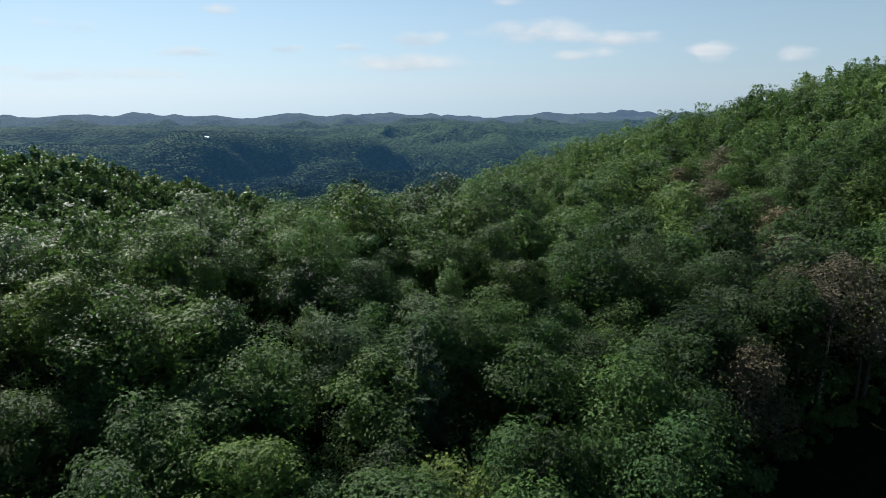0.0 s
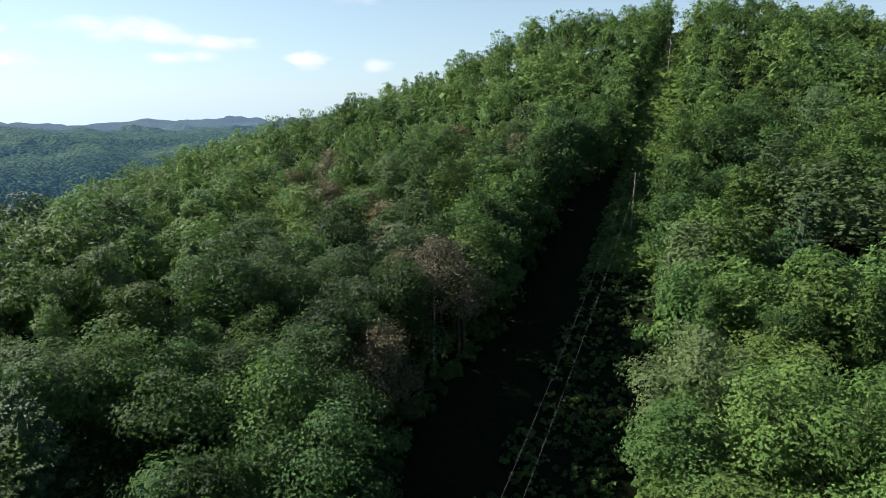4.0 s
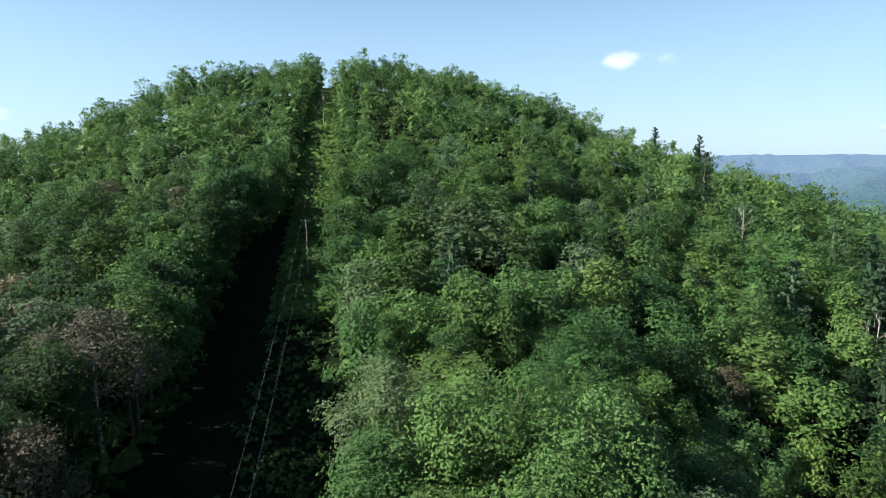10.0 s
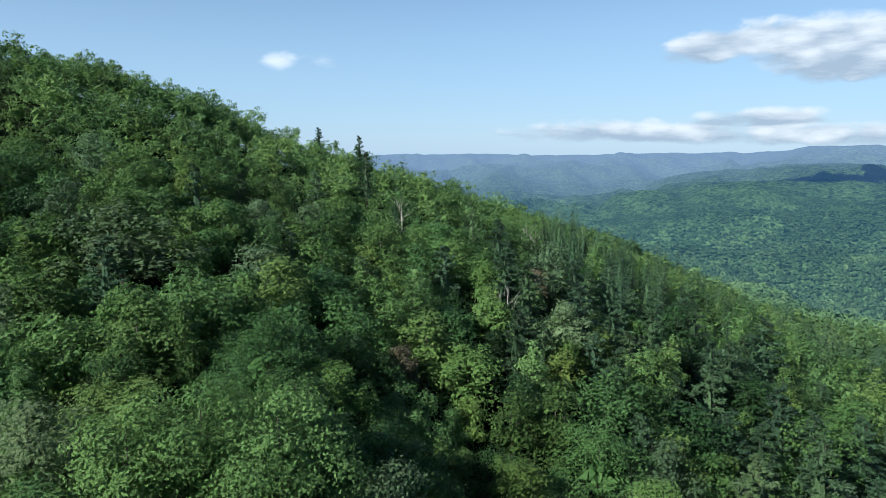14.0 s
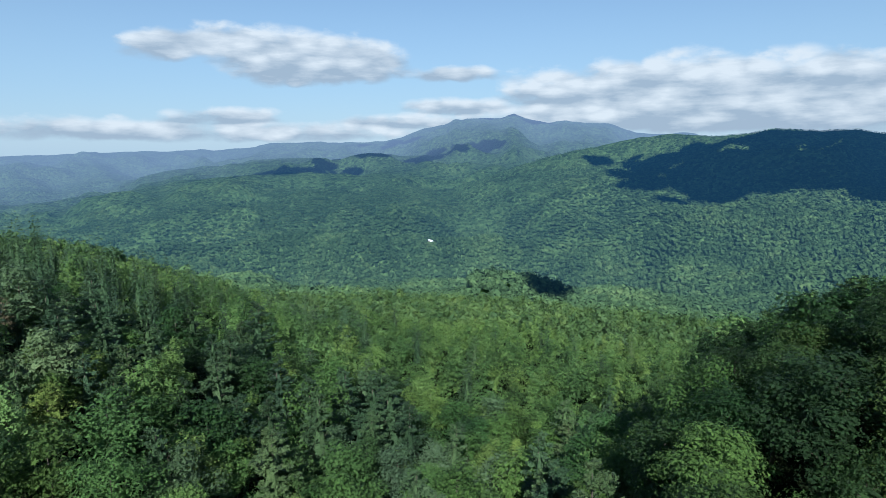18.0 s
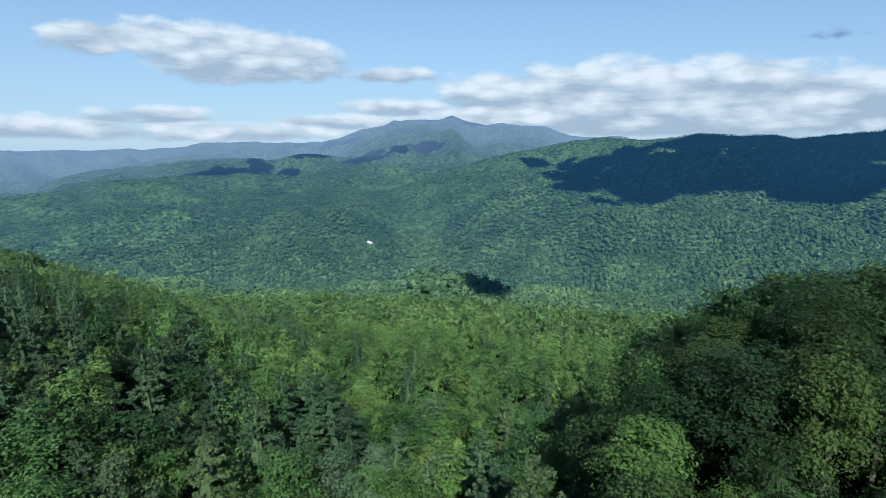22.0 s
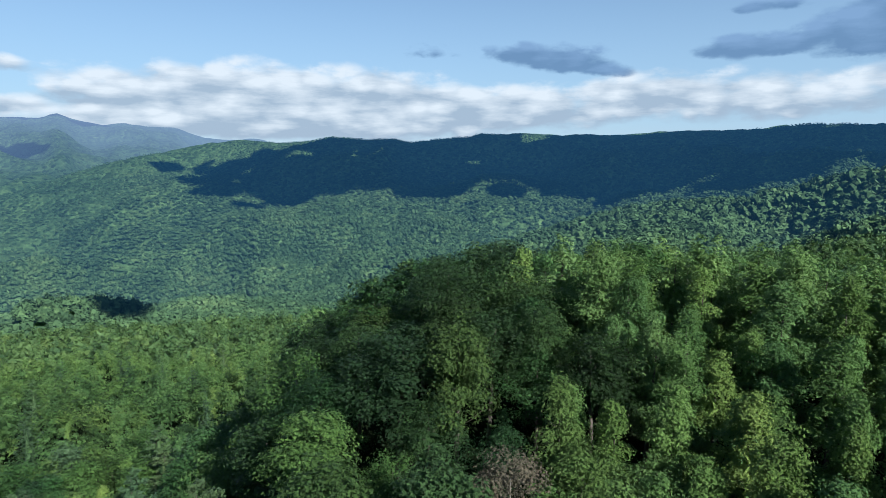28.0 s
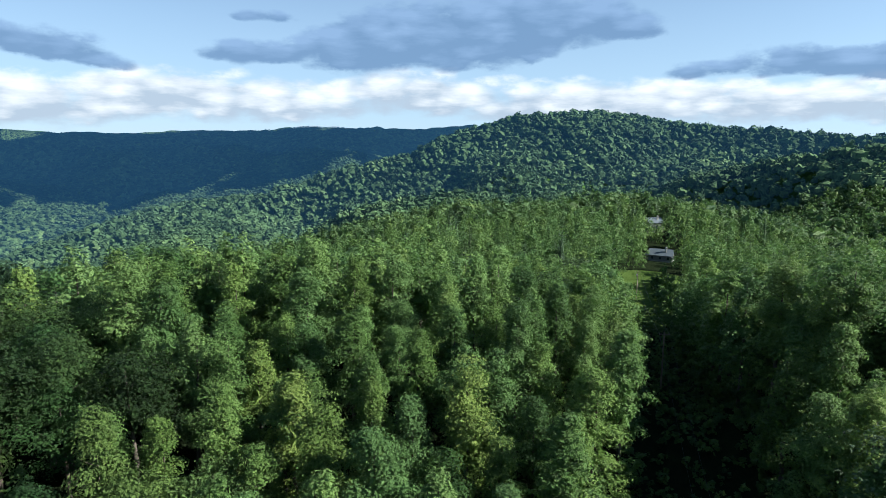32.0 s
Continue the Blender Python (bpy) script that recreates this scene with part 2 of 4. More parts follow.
FOREST = leaf_material("forest leaves", (0.031, 0.066, 0.022), (0.08, 0.148, 0.042), (0.145, 0.232, 0.066), True)
VALLEY = leaf_material("valley leaves", (0.036, 0.07, 0.026), (0.068, 0.122, 0.042), (0.116, 0.184, 0.06), True)
NEEDLES = leaf_material("forest needles", (0.024, 0.05, 0.022), (0.043, 0.082, 0.035), (0.07, 0.116, 0.05), True, 0.08)


def bark_material(name, a, b):
    m = Nodes(name)
    n = m.noise(3.0, 6)
    bump = m.add("ShaderNodeBump", Strength=0.6, Height=m.noise(14, 5))
    p = m.add("ShaderNodeBsdfPrincipled", Base_Color=m.mix(n, a, b), Roughness=0.9, Normal=bump.outputs[0])
    return m.done(p.outputs[0])


BARK = bark_material("bark", (0.04, 0.032, 0.025), (0.12, 0.1, 0.08))
PALE = bark_material("weathered bare wood", (0.2, 0.18, 0.15), (0.36, 0.33, 0.29))
POLE_WOOD = bark_material("weathered pole wood", (0.16, 0.12, 0.09), (0.3, 0.25, 0.2))

# ---- the lie of the land: heights of the tree tops against the eye, by bearing and distance ----
LINE_BEARING, LINE_OFFSET = 57.0, 13.0     # the power line runs past the drone, 13 m to its left
RINGS = [0, 55, 95, 130, 200, 350, 500, 900, 1300, 1800, 2500, 3400, 4300, 5000]
LIE = {
    -60: [-32, -30, -21, -23, -32, -60, -90, -150, -190, -200, -200, -180, -180, -180],
    -20: [-32, -30, -19, -22, -50, -105, -128, -190, -225, -240, -230, -200, -190, -190],
    10: [-32, -30, -20, -22, -32, -78, -130, -210, -250, -270, -260, -220, -200, -190],
    57: [-32, -30, -29, -31, -42, -60, -90, -180, -260, -280, -280, -230, -150, -90],
    75: [-32, -28, -26, -30, -46, -66, -98, -190, -280, -310, -300, -230, -130, -80],
    100: [-32, -42, -50, -56, -68, -90, -125, -225, -290, -315, -305, -230, -125, -70],
    125: [-32, -50, -62, -70, -83, -103, -126, -200, -268, -302, -305, -250, -130, -70],
    145: [-32, -48, -61, -71, -87, -110, -134, -208, -276, -306, -300, -240, -120, -70],
    158: [-32, -34, -45, -59, -88, -120, -146, -216, -270, -275, -200, -130, -100, -70],
    171: [-32, -28, -20, -27, -60, -104, -145, -225, -270, -230, -110, -70, -60, -60],
    185: [-32, -30, -17.5, -21.5, -43, -88, -125, -190, -210, -190, -90, -60, -50, -50],
    200: [-32, -32, -16.5, -19.5, -35, -70, -85, -110, -110, -100, -60, -40, -40, -40],
    225: [-32, -32, -17.5, -22.5, -35, -42, -42, -60, -40, -40, -40, -40, -40, -40],
    240: [-32, -32, -22, -28, -36, -37, -31, -70, -40, -40, -40, -40, -40, -40],
    262: [-32, -30, -15, -19, -32, -48, -58, -70, -40, -40, -40, -40, -40, -40],
    300: [-32, -30, -21, -23, -32, -60, -90, -150, -190, -200, -200, -180, -180, -180],
}
# crests: distance, slope towards and away from the drone, bearings, heights in degrees
CRESTS = [
    (760, .3, .2, [233, 238, 243, 248, 253, 258, 275], [-6.5, -4.4, -2.4, -.8, .4, 1.1, 1.2]),
    (1150, .33, .2, [178, 187, 196.5, 206, 212, 219, 224, 229, 236, 245, 257, 275], [-10.5, -7.4, -4.6, -3.5, -1.4, .2, 2.3, 3.6, 3.6, 2.7, 1.8, 1.5]),
    (2500, .3, .2, [130, 137, 142, 148, 153, 159, 167, 173, 176.5, 182, 185, 191, 196, 200, 207, 212, 223, 230], [-9, -6.3, -4.4, -2, -.5, .8, .8, 1, .7, 1.4, 1.5, 1.1, 1.1, 1.5, 1.7, 2.1, 2.4, 2.4]),
    (4500, .22, .2, [120, 127, 135.7, 137.5, 139.2, 139.9, 141.4, 142.4, 143.1, 143.4, 145.1, 146.4, 147.1, 147.7, 148.7, 149.7, 151.0, 152.5, 154.1, 156.1, 157.4, 158.5, 159.3, 161.3, 162.1, 163.4, 164.4, 166.9], [-1, .1, 0.10, 0.55, 1.15, 1.26, 1.72, 2.3, 2.2, 2.36, 2.26, 2.12, 2.3, 2.49, 2.05, 1.76, 1.62, 1.73, 1.54, 1.50, 1.10, 0.64, 0.60, 0.61, 0.81, 1.12, 0.87, 0.68]),
    (4700, .12, .2, [70, 84, 88.5, 93, 98, 114, 121, 127, 135], [-1, -.9, -.9, -.75, -.7, -.65, -.5, .1, 0]),
    (2900, .13, .2, [106, 113, 118, 123, 129, 135, 141], [-5, -3.9, -3.1, -2.8, -2.3, -2.9, -3.6]),
    (3500, .13, .2, [110, 118, 124, 128, 131, 134.5, 138, 143, 148, 153], [-3.6, -2.2, -1.5, -1.2, -1.35, -.9, -1.0, -1.3, -.9, -1.8]),
    (1800, .2, .2, [142, 151.4, 162, 170, 174.5, 181.4, 192, 204], [-10.5, -8.9, -5.7, -4.5, -5, -4.8, -4.9, -6]),
    (2350, .2, .2, [104, 112, 118, 124, 130, 136, 143, 150], [-7, -6.4, -5.6, -5.9, -5.2, -5.7, -5.4, -6.5]),
    (1750, .2, .2, [104, 110, 117, 122, 128, 133, 139, 146, 152], [-9, -8.6, -8.0, -8.5, -7.8, -8.4, -8.6, -8.1, -9.6]),
    (840, .16, .32, [139, 142, 144, 146, 149, 152.4, 158], [-14.4, -12.4, -11.6, -11.3, -11.8, -12.8, -14.6]),
    (640, .12, .4, [96, 102, 105.5, 109.8, 112, 115.2, 121.5, 129.5], [-8.4, -7.0, -6.6, -7.1, -7.9, -9.5, -11.8, -14.8]),
    (600, .3, .3, [-60, -35.5, -33.4, -28, -21.8, -14.8, -12.8, -6], [-3, -3.8, -3.8, -5.4, -7.2, -9.3, -10.2, -13]),
    (2400, .22, .2, [-60, -28.1, -25.6, -23.7, -22.5, -18.4, -15.0, -11.8, -8.0, -6.1, -4.1, -0.1, 4.1, 8.3, 25], [-4, -3.69, -3.81, -3.36, -3.14, -3.35, -3.63, -3.90, -3.79, -4.32, -5.26, -5.68, -6.23, -6.50, -6.5]),
    (3000, .15, .1, [-60, -30, -14, 0, 12, 25], [-2.5, -2.6, -3.1, -2.9, -3.3, -3.2]),
    (4500, .12, .1, [-60, -40, -27.9, -26.2, -23.1, -21.6, -19.7, -16.6, -15.0, -12.6, -10.3, -7.4, -5.0, -2.5, 0.0, 3.1, 6.2, 8.3, 9.6, 10.8, 14.4, 18.0, 30], [-1.6, -1.6, -1.88, -1.58, -1.85, -2.01, -1.96, -2.19, -1.89, -1.78, -2.10, -2.03, -2.25, -2.27, -2.13, -2.45, -2.25, -2.10, -2.05, -2.25, -2.39, -2.37, -2.4]),
]
HILL = (56.4, 380.0)
YARD = (345 * math.sin(radians(241.8)), 345 * math.cos(radians(241.8)))


def rough(x, y, scale, octaves=4, seed=0):
    """Smooth noise of about -1 to 1 on arrays of places."""
    total, amp, norm = 0, 1.0, 0
    for o in range(octaves):
        u, v = x / scale + 37.1 * seed + o * 11.3, y / scale - 19.7 * seed + o * 7.9
        i, j = np.floor(u), np.floor(v)
        fu, fv = u - i, v - j
        fu, fv = fu * fu * (3 - 2 * fu), fv * fv * (3 - 2 * fv)

        def h(a, b):
            s = np.sin(a * 127.1 + b * 311.7 + seed * 13.7) * 43758.5453
            return (s - np.floor(s)) * 2 - 1
        total = total + amp * ((h(i, j) * (1 - fu) + h(i + 1, j) * fu) * (1 - fv) + (h(i, j + 1) * (1 - fu) + h(i + 1, j + 1) * fu) * fv)
        norm += amp
        amp, scale = amp * 0.5, scale * 0.5
    return total / norm * 1.6


def polar(x, y):
    a = np.degrees(np.arctan2(x, y))
    return np.where(a < -62, a + 360, a), np.hypot(x, y)


BEARINGS = sorted(LIE)
TABLE = np.array([LIE[b] for b in BEARINGS], float)


def tops(x, y):
    """Height of the tree tops against the eye."""
    a, r = polar(np.asarray(x, float), np.asarray(y, float))
    i = np.clip(np.searchsorted(BEARINGS, a) - 1, 0, len(BEARINGS) - 2)
    b = np.array(BEARINGS, float)
    f = np.clip((a - b[i]) / (b[i + 1] - b[i]), 0, 1)
    f = f * f * (3 - 2 * f)
    rows = np.stack([np.interp(r.ravel(), RINGS, t).reshape(r.shape) for t in TABLE])
    z = np.take_along_axis(rows, i[None], 0)[0] * (1 - f) + np.take_along_axis(rows, i[None] + 1, 0)[0] * f
    hx, hy = HILL[1] * math.sin(radians(HILL[0])), HILL[1] * math.cos(radians(HILL[0]))
    d = np.hypot(x - hx, y - hy)
    hill = np.interp(d, [0, 30, 98, 158, 207, 269, 330, 500, 900, 2000], [57, 53, 34.5, 10, -7, -27, -48, -130, -320, -900])
    z = 6 * np.logaddexp(z / 6, hill / 6)
    keep = np.zeros_like(z)
    for dist, near, far, azs, els in CRESTS:
        el = np.interp(a, azs, els, left=-40, right=-40)
        edge = np.clip(np.minimum(a - azs[0], azs[-1] - a) / 5, 0, 1)
        bend = dist * (1 + 0.05 * rough(a * 1.0, a * 0 + dist * .01, 14, 3, 5))
        crest = bend * np.tan(np.radians(el)) - (1 - edge) * 120 + 0.0022 * dist * rough(a, a * 0 + dist, 2.2, 4, 6)
        dr = r - bend
        fall = np.where(dr < 0, -dr * near, dr * far)
        z = np.maximum(z, crest - np.sqrt(fall ** 2 + (0.004 * dist) ** 2) + 0.004 * dist)
        keep = np.maximum(keep, np.exp(-(dr / (0.06 * dist)) ** 2) * (z < crest + 25))
    grow = np.clip((r - 650) / 900, 0, 1) * (1 - 0.85 * keep)
    fold = 1 - np.abs(rough(x + 60 * rough(x, y, 300, 2, 8), y, 520, 3, 2)) * 2
    z = z + grow * (58 * fold + 24 * rough(x, y, 170, 3, 12) - 30)
    z = z + np.clip((a - 192) / 12, 0, 1) * np.clip((r - 560) / 200, 0, 1) * np.clip((1500 - r) / 300, 0, 1) * (1 - keep) * 46 * (rough(x, y, 240, 3, 21) - .35)
    return z + np.clip(r / 200, 0, 1) * 2.2 * rough(x, y, 60, 3, 3)


def tree_height(x, y):
    r = np.hypot(x, y)
    return np.interp(r, [0, 600, 1900, 2800], [22, 21, 14, 0])


def ground_z(x, y):
    return tops(x, y) - tree_height(x, y) + EYE


def line_place(x, y):
    """Distance along the power line and off its middle."""
    c = radians(LINE_BEARING)
    return x * math.sin(c) + y * math.cos(c), x * math.cos(c) - y * math.sin(c) + LINE_OFFSET


def on_line(s, off=0.0):
    c = radians(LINE_BEARING)
    return s * math.sin(c) + (off - LINE_OFFSET) * math.cos(c), s * math.cos(c) - (off - LINE_OFFSET) * math.sin(c)


def mesh_from(name, verts, faces, mat, smooth=False):
    me = bpy.data.meshes.new(name)
    verts, faces = np.asarray(verts, np.float32), np.asarray(faces, np.int32)
    me.vertices.add(len(verts))
    me.vertices.foreach_set("co", verts.ravel())
    k = faces.shape[1]
    me.loops.add(faces.size)
    me.loops.foreach_set("vertex_index", faces.ravel())
    me.polygons.add(len(faces))
    me.polygons.foreach_set("loop_start", np.arange(0, faces.size, k, dtype=np.int32))
    if smooth:
        me.polygons.foreach_set("use_smooth", np.ones(len(faces), bool))
    me.materials.append(mat)
    me.update()
    me.validate()
    return me


def sheet(radii, a0, a1, step):
    """A polar patch of the land between two bearings."""
    azs = np.radians(np.arange(a0, a1 + step / 2, step))
    R, A = np.meshgrid(radii, azs)
    X, Y = R * np.sin(A), R * np.cos(A)
    Z = ground_z(X, Y)
    n, m = R.shape
    k = np.arange(n * m).reshape(n, m)
    faces = np.stack([k[:-1, :-1], k[:-1, 1:], k[1:, 1:], k[1:, :-1]], -1).reshape(-1, 4)[:, ::-1]
    return np.stack([X, Y, Z], -1).reshape(-1, 3), faces


def forest_floor_material():
    m = Nodes("forest floor")
    pos = m.place()
    # litter tones taken near black, standing in for deep shade under the crowns
    shaded_litter = m.ramp(m.noise(0.9, 7, 0.65), (0.3, (0.008, 0.013, 0.006)), (0.6, (0.014, 0.02, 0.009)), (0.8, (0.017, 0.032, 0.011)))
    grass = m.ramp(m.noise(1.6, 6, 0.7), (0.3, (0.045, 0.075, 0.018)), (0.6, (0.08, 0.125, 0.03)), (0.8, (0.14, 0.15, 0.055)))
    c = radians(LINE_BEARING)

    def dot(k):
        n = m.nt.nodes.new("ShaderNodeVectorMath")
        n.operation = "DOT_PRODUCT"
        m.put(n.inputs[0], pos)
        n.inputs[1].default_value = k
        return n.outputs["Value"]
    off = m.math("ABSOLUTE", m.math("ADD", dot((math.cos(c), -math.sin(c), 0)), LINE_OFFSET))
    off = m.math("ADD", off, m.math("MULTIPLY", m.noise(0.25, 4), 5.0))
    along = m.math("ABSOLUTE", m.math("ADD", dot((math.sin(c), math.cos(c), 0)), -80.0))
    near = m.math("ABSOLUTE", m.math("ADD", dot((math.sin(c), math.cos(c), 0)), 30.0))
    strip = m.math("MULTIPLY", m.math("LESS_THAN", off, 10.5), m.math("LESS_THAN", along, 355.0))
    strip = m.math("MULTIPLY", strip, m.math("GREATER_THAN", near, 170.0))
    gap = m.nt.nodes.new("ShaderNodeVectorMath")
    gap.operation = "DISTANCE"
    m.put(gap.inputs[0], pos)
    gap.inputs[1].default_value = (YARD[0] * .76, YARD[1] * .76, EYE - 58)
    strip = m.math("MAXIMUM", strip, m.math("LESS_THAN", gap.outputs["Value"], 42.0))
    far = m.ramp(m.noise(0.05, 6, 0.7), (0.3, GREENS[0]), (0.55, GREENS[1]), (0.8, GREENS[2]))
    r = m.nt.nodes.new("ShaderNodeVectorMath")
    r.operation = "LENGTH"
    m.put(r.inputs[0], pos)
    ff = m.nt.nodes.new("ShaderNodeMapRange")
    ff.inputs["From Min"].default_value, ff.inputs["From Max"].default_value = 420, 900
    m.put(ff.inputs["Value"], r.outputs["Value"])
    col = m.mix(ff.outputs[0], m.mix(strip, shaded_litter, grass), far)
    bump = m.add("ShaderNodeBump", Strength=0.8, Distance=0.6, Height=m.noise(0.8, 6, 0.7))
    p = m.add("ShaderNodeBsdfPrincipled", Base_Color=col, Roughness=0.95, Normal=bump.outputs[0])
    p.inputs["Specular IOR Level"].default_value = 0.0
    return m.done(p.outputs[0])


def haze_share(m):
    """Share of the painted haze glow in the colour, growing with distance over the valley."""
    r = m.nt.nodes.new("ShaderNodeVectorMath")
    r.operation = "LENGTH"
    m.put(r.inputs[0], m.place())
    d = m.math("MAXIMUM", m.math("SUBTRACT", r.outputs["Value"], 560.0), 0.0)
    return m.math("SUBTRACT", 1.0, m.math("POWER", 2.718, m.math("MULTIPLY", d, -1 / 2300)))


def bearing(m):
    parts = m.add("ShaderNodeSeparateXYZ")
    m.put(parts.inputs[0], m.place())
    c = radians(110)
    x, y = parts.outputs[0], parts.outputs[1]
    across = m.math("SUBTRACT", m.math("MULTIPLY", x, math.cos(c)), m.math("MULTIPLY", y, math.sin(c)))
    ahead = m.math("ADD", m.math("MULTIPLY", x, math.sin(c)), m.math("MULTIPLY", y, math.cos(c)))
    n = m.math("MULTIPLY", m.math("ARCTAN2", across, ahead), 180 / math.pi)
    return m.math("ADD", n, 110.0)


def step(m, value, a, b):
    n = m.nt.nodes.new("ShaderNodeMapRange")
    n.interpolation_type = "SMOOTHSTEP"
    n.inputs["From Min"].default_value, n.inputs["From Max"].default_value = a, b
    m.put(n.inputs["Value"], value)
    return n.outputs[0]


def hazed_material(name, air, crowns=False):
    """Far wooded ranges, with the air's haze painted in as emission by distance."""
    m = Nodes(name)
    v = m.add("ShaderNodeTexVoronoi", Scale=0.075)
    m.put(v.inputs["Vector"], m.place())
    if crowns:
        a = m.nt.nodes.new("ShaderNodeAttribute")
        a.attribute_name = "tint"
        k = m.math("ADD", m.math("MULTIPLY", a.outputs["Fac"], 0.45), m.math("MULTIPLY", m.island(), 0.16))
        k = m.math("ADD", k, m.math("MULTIPLY", m.math("SUBTRACT", m.noise(0.0065, 4, 0.6), 0.36), 1.1))
    else:
        k = m.math("ADD", m.math("MULTIPLY", m.noise(0.006, 9, 0.75), 0.8), m.math("MULTIPLY", v.outputs["Distance"], 0.3))
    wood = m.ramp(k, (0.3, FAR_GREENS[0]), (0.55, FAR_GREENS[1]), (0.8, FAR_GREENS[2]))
    if not crowns:
        wood = m.mix(0.8, wood, m.ramp(v.outputs["Color"], (0.0, (0.25, 0.27, 0.25)), (1.0, (1.9, 1.85, 1.7))), "MULTIPLY")
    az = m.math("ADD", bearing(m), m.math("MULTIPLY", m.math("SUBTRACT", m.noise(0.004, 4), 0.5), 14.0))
    r = m.nt.nodes.new("ShaderNodeVectorMath")
    r.operation = "LENGTH"
    m.put(r.inputs[0], m.place())
    r = r.outputs["Value"]
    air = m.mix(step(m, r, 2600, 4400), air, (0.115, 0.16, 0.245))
    # painted haze glow is dimmed at bearings below about 45 degrees
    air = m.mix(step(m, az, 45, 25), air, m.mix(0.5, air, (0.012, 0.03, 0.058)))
    h = m.math("ADD", m.math("MULTIPLY", v.outputs["Distance"], -0.8), m.noise(0.05, 5, 0.7))
    bump = m.add("ShaderNodeBump", Strength=1.0, Distance=8.0, Height=h)
    p = m.add("ShaderNodeBsdfPrincipled", Base_Color=wood, Roughness=0.95)
    p.inputs["Specular IOR Level"].default_value = 0.1
    if not crowns:
        m.put(p.inputs["Normal"], bump.outputs[0])
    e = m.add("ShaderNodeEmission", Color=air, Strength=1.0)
    s = m.add("ShaderNodeMixShader", Fac=haze_share(m))
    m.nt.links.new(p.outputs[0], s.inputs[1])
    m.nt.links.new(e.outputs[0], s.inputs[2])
    return m.done(s.outputs[0])


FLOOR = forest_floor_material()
# glow of the painted haze; the far woods emit it
HAZE_GLOW = (0.011, 0.038, 0.082)
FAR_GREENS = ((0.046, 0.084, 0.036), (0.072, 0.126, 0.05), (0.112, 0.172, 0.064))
FAR = hazed_material("distant woods", HAZE_GLOW)
FAR_CROWNS = hazed_material("distant crowns", HAZE_GLOW, True)

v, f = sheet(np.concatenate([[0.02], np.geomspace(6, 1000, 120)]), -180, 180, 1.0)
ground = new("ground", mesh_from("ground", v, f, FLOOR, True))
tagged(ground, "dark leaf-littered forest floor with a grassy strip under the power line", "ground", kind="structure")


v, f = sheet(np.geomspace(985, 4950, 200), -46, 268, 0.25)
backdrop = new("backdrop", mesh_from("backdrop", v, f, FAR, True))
tagged(backdrop, "hazy blue-green wooded mountain ranges far across the valley", "mountains", kind="structure")


# ---- unseen cumulus added overhead, to throw shade on the long range and in spots over the valley ----
def cloud_material():
    m = Nodes("cloud")
    k = m.noise(0.01, 5, 0.6)
    p = m.add("ShaderNodeBsdfDiffuse", Color=m.mix(k, (0.78, 0.79, 0.8), (0.88, 0.88, 0.88)))
    return m.done(p.outputs[0])


CLOUD = cloud_material()
CLOUD_BASE = 900.0


def cloud(bear, dist, long, wide, seed):
    """A flat-bottomed heap of rounded heads over the shade that it throws on the land at a bearing and distance."""
    rng = np.random.default_rng(seed)
    x, y = dist * math.sin(radians(bear)), dist * math.cos(radians(bear))
    shift = (CLOUD_BASE - EYE - float(tops(np.array(x), np.array(y)))) / math.tan(radians(SUN_HEIGHT))
    x, y = x + shift * math.sin(radians(SUN_BEARING)), y + shift * math.cos(radians(SUN_BEARING))
    bm = bmesh.new()
    heads = max(10, int(long * wide / 3000))
    for i in range(heads):
        u, v = rng.uniform(-1, 1, 2)
        if u * u + v * v > 1:
            u, v = u * .6, v * .6
        size = min(long, wide) * rng.uniform(.2, .4)
        at = Matrix.Translation((u * long, v * wide, size * .12)) @ Matrix.Diagonal((size * 1.3, size * 1.3, size * .34, 1))
        bmesh.ops.create_icosphere(bm, subdivisions=3, radius=1.0, matrix=at)
    for q in bm.verts:
        n = q.co
        q.co = n + Vector((math.sin(n.y * .05 + n.z * .08), math.cos(n.x * .05 + n.z * .06), abs(math.sin(n.x * .04) * math.cos(n.y * .045)))) * 14
        q.co.z = max(q.co.z, -8 + 5 * math.sin(n.x * .03))
    me = bpy.data.meshes.new("cloud")
    bm.to_mesh(me)
    bm.free()
    me.materials.append(CLOUD)
    ob = new("cloud", me)
    ob.matrix_basis = pose(x, y, CLOUD_BASE, 0, 0, 90 - bear)
    tagged(ob, "white cumulus cloud drifting high over the valley", "cloud", kind="structure")


# bearing and distance of the shade, half its depth and half its breadth
for n, spec in enumerate([(163, 2150, 330, 190), (171, 2180, 430, 230), (180, 2250, 430, 250), (190, 2250, 430, 250), (200, 2250, 430, 250), (210, 2250, 420, 250), (220, 2250, 420, 250), (157, 2350, 150, 110),
                          (121.5, 2850, 90, 110), (127, 2900, 130, 220), (131, 3050, 120, 150), (136, 3230, 150, 260), (142.5, 3380, 160, 240), (149, 4250, 160, 320), (137, 4150, 110, 220), (148.6, 862, 62, 110)]):
    cloud(*spec, 60 + n)


# ---- trees ----
def leaves(centers, normals, size, rng, stretch=1.5):
    """One small pointed blade per centre, facing its normal."""
    n = len(centers)
    t = np.cross(normals, rng.normal(size=(n, 3)))
    t /= np.linalg.norm(t, axis=1)[:, None] + 1e-9
    b = np.cross(normals, t)
    s = (size * rng.uniform(0.65, 1.35, n))[:, None]
    tri = np.stack([centers + t * s * stretch * .62, centers - t * s * .5 + b * s * .55, centers - t * s * .5 - b * s * .55], 1)
    return tri


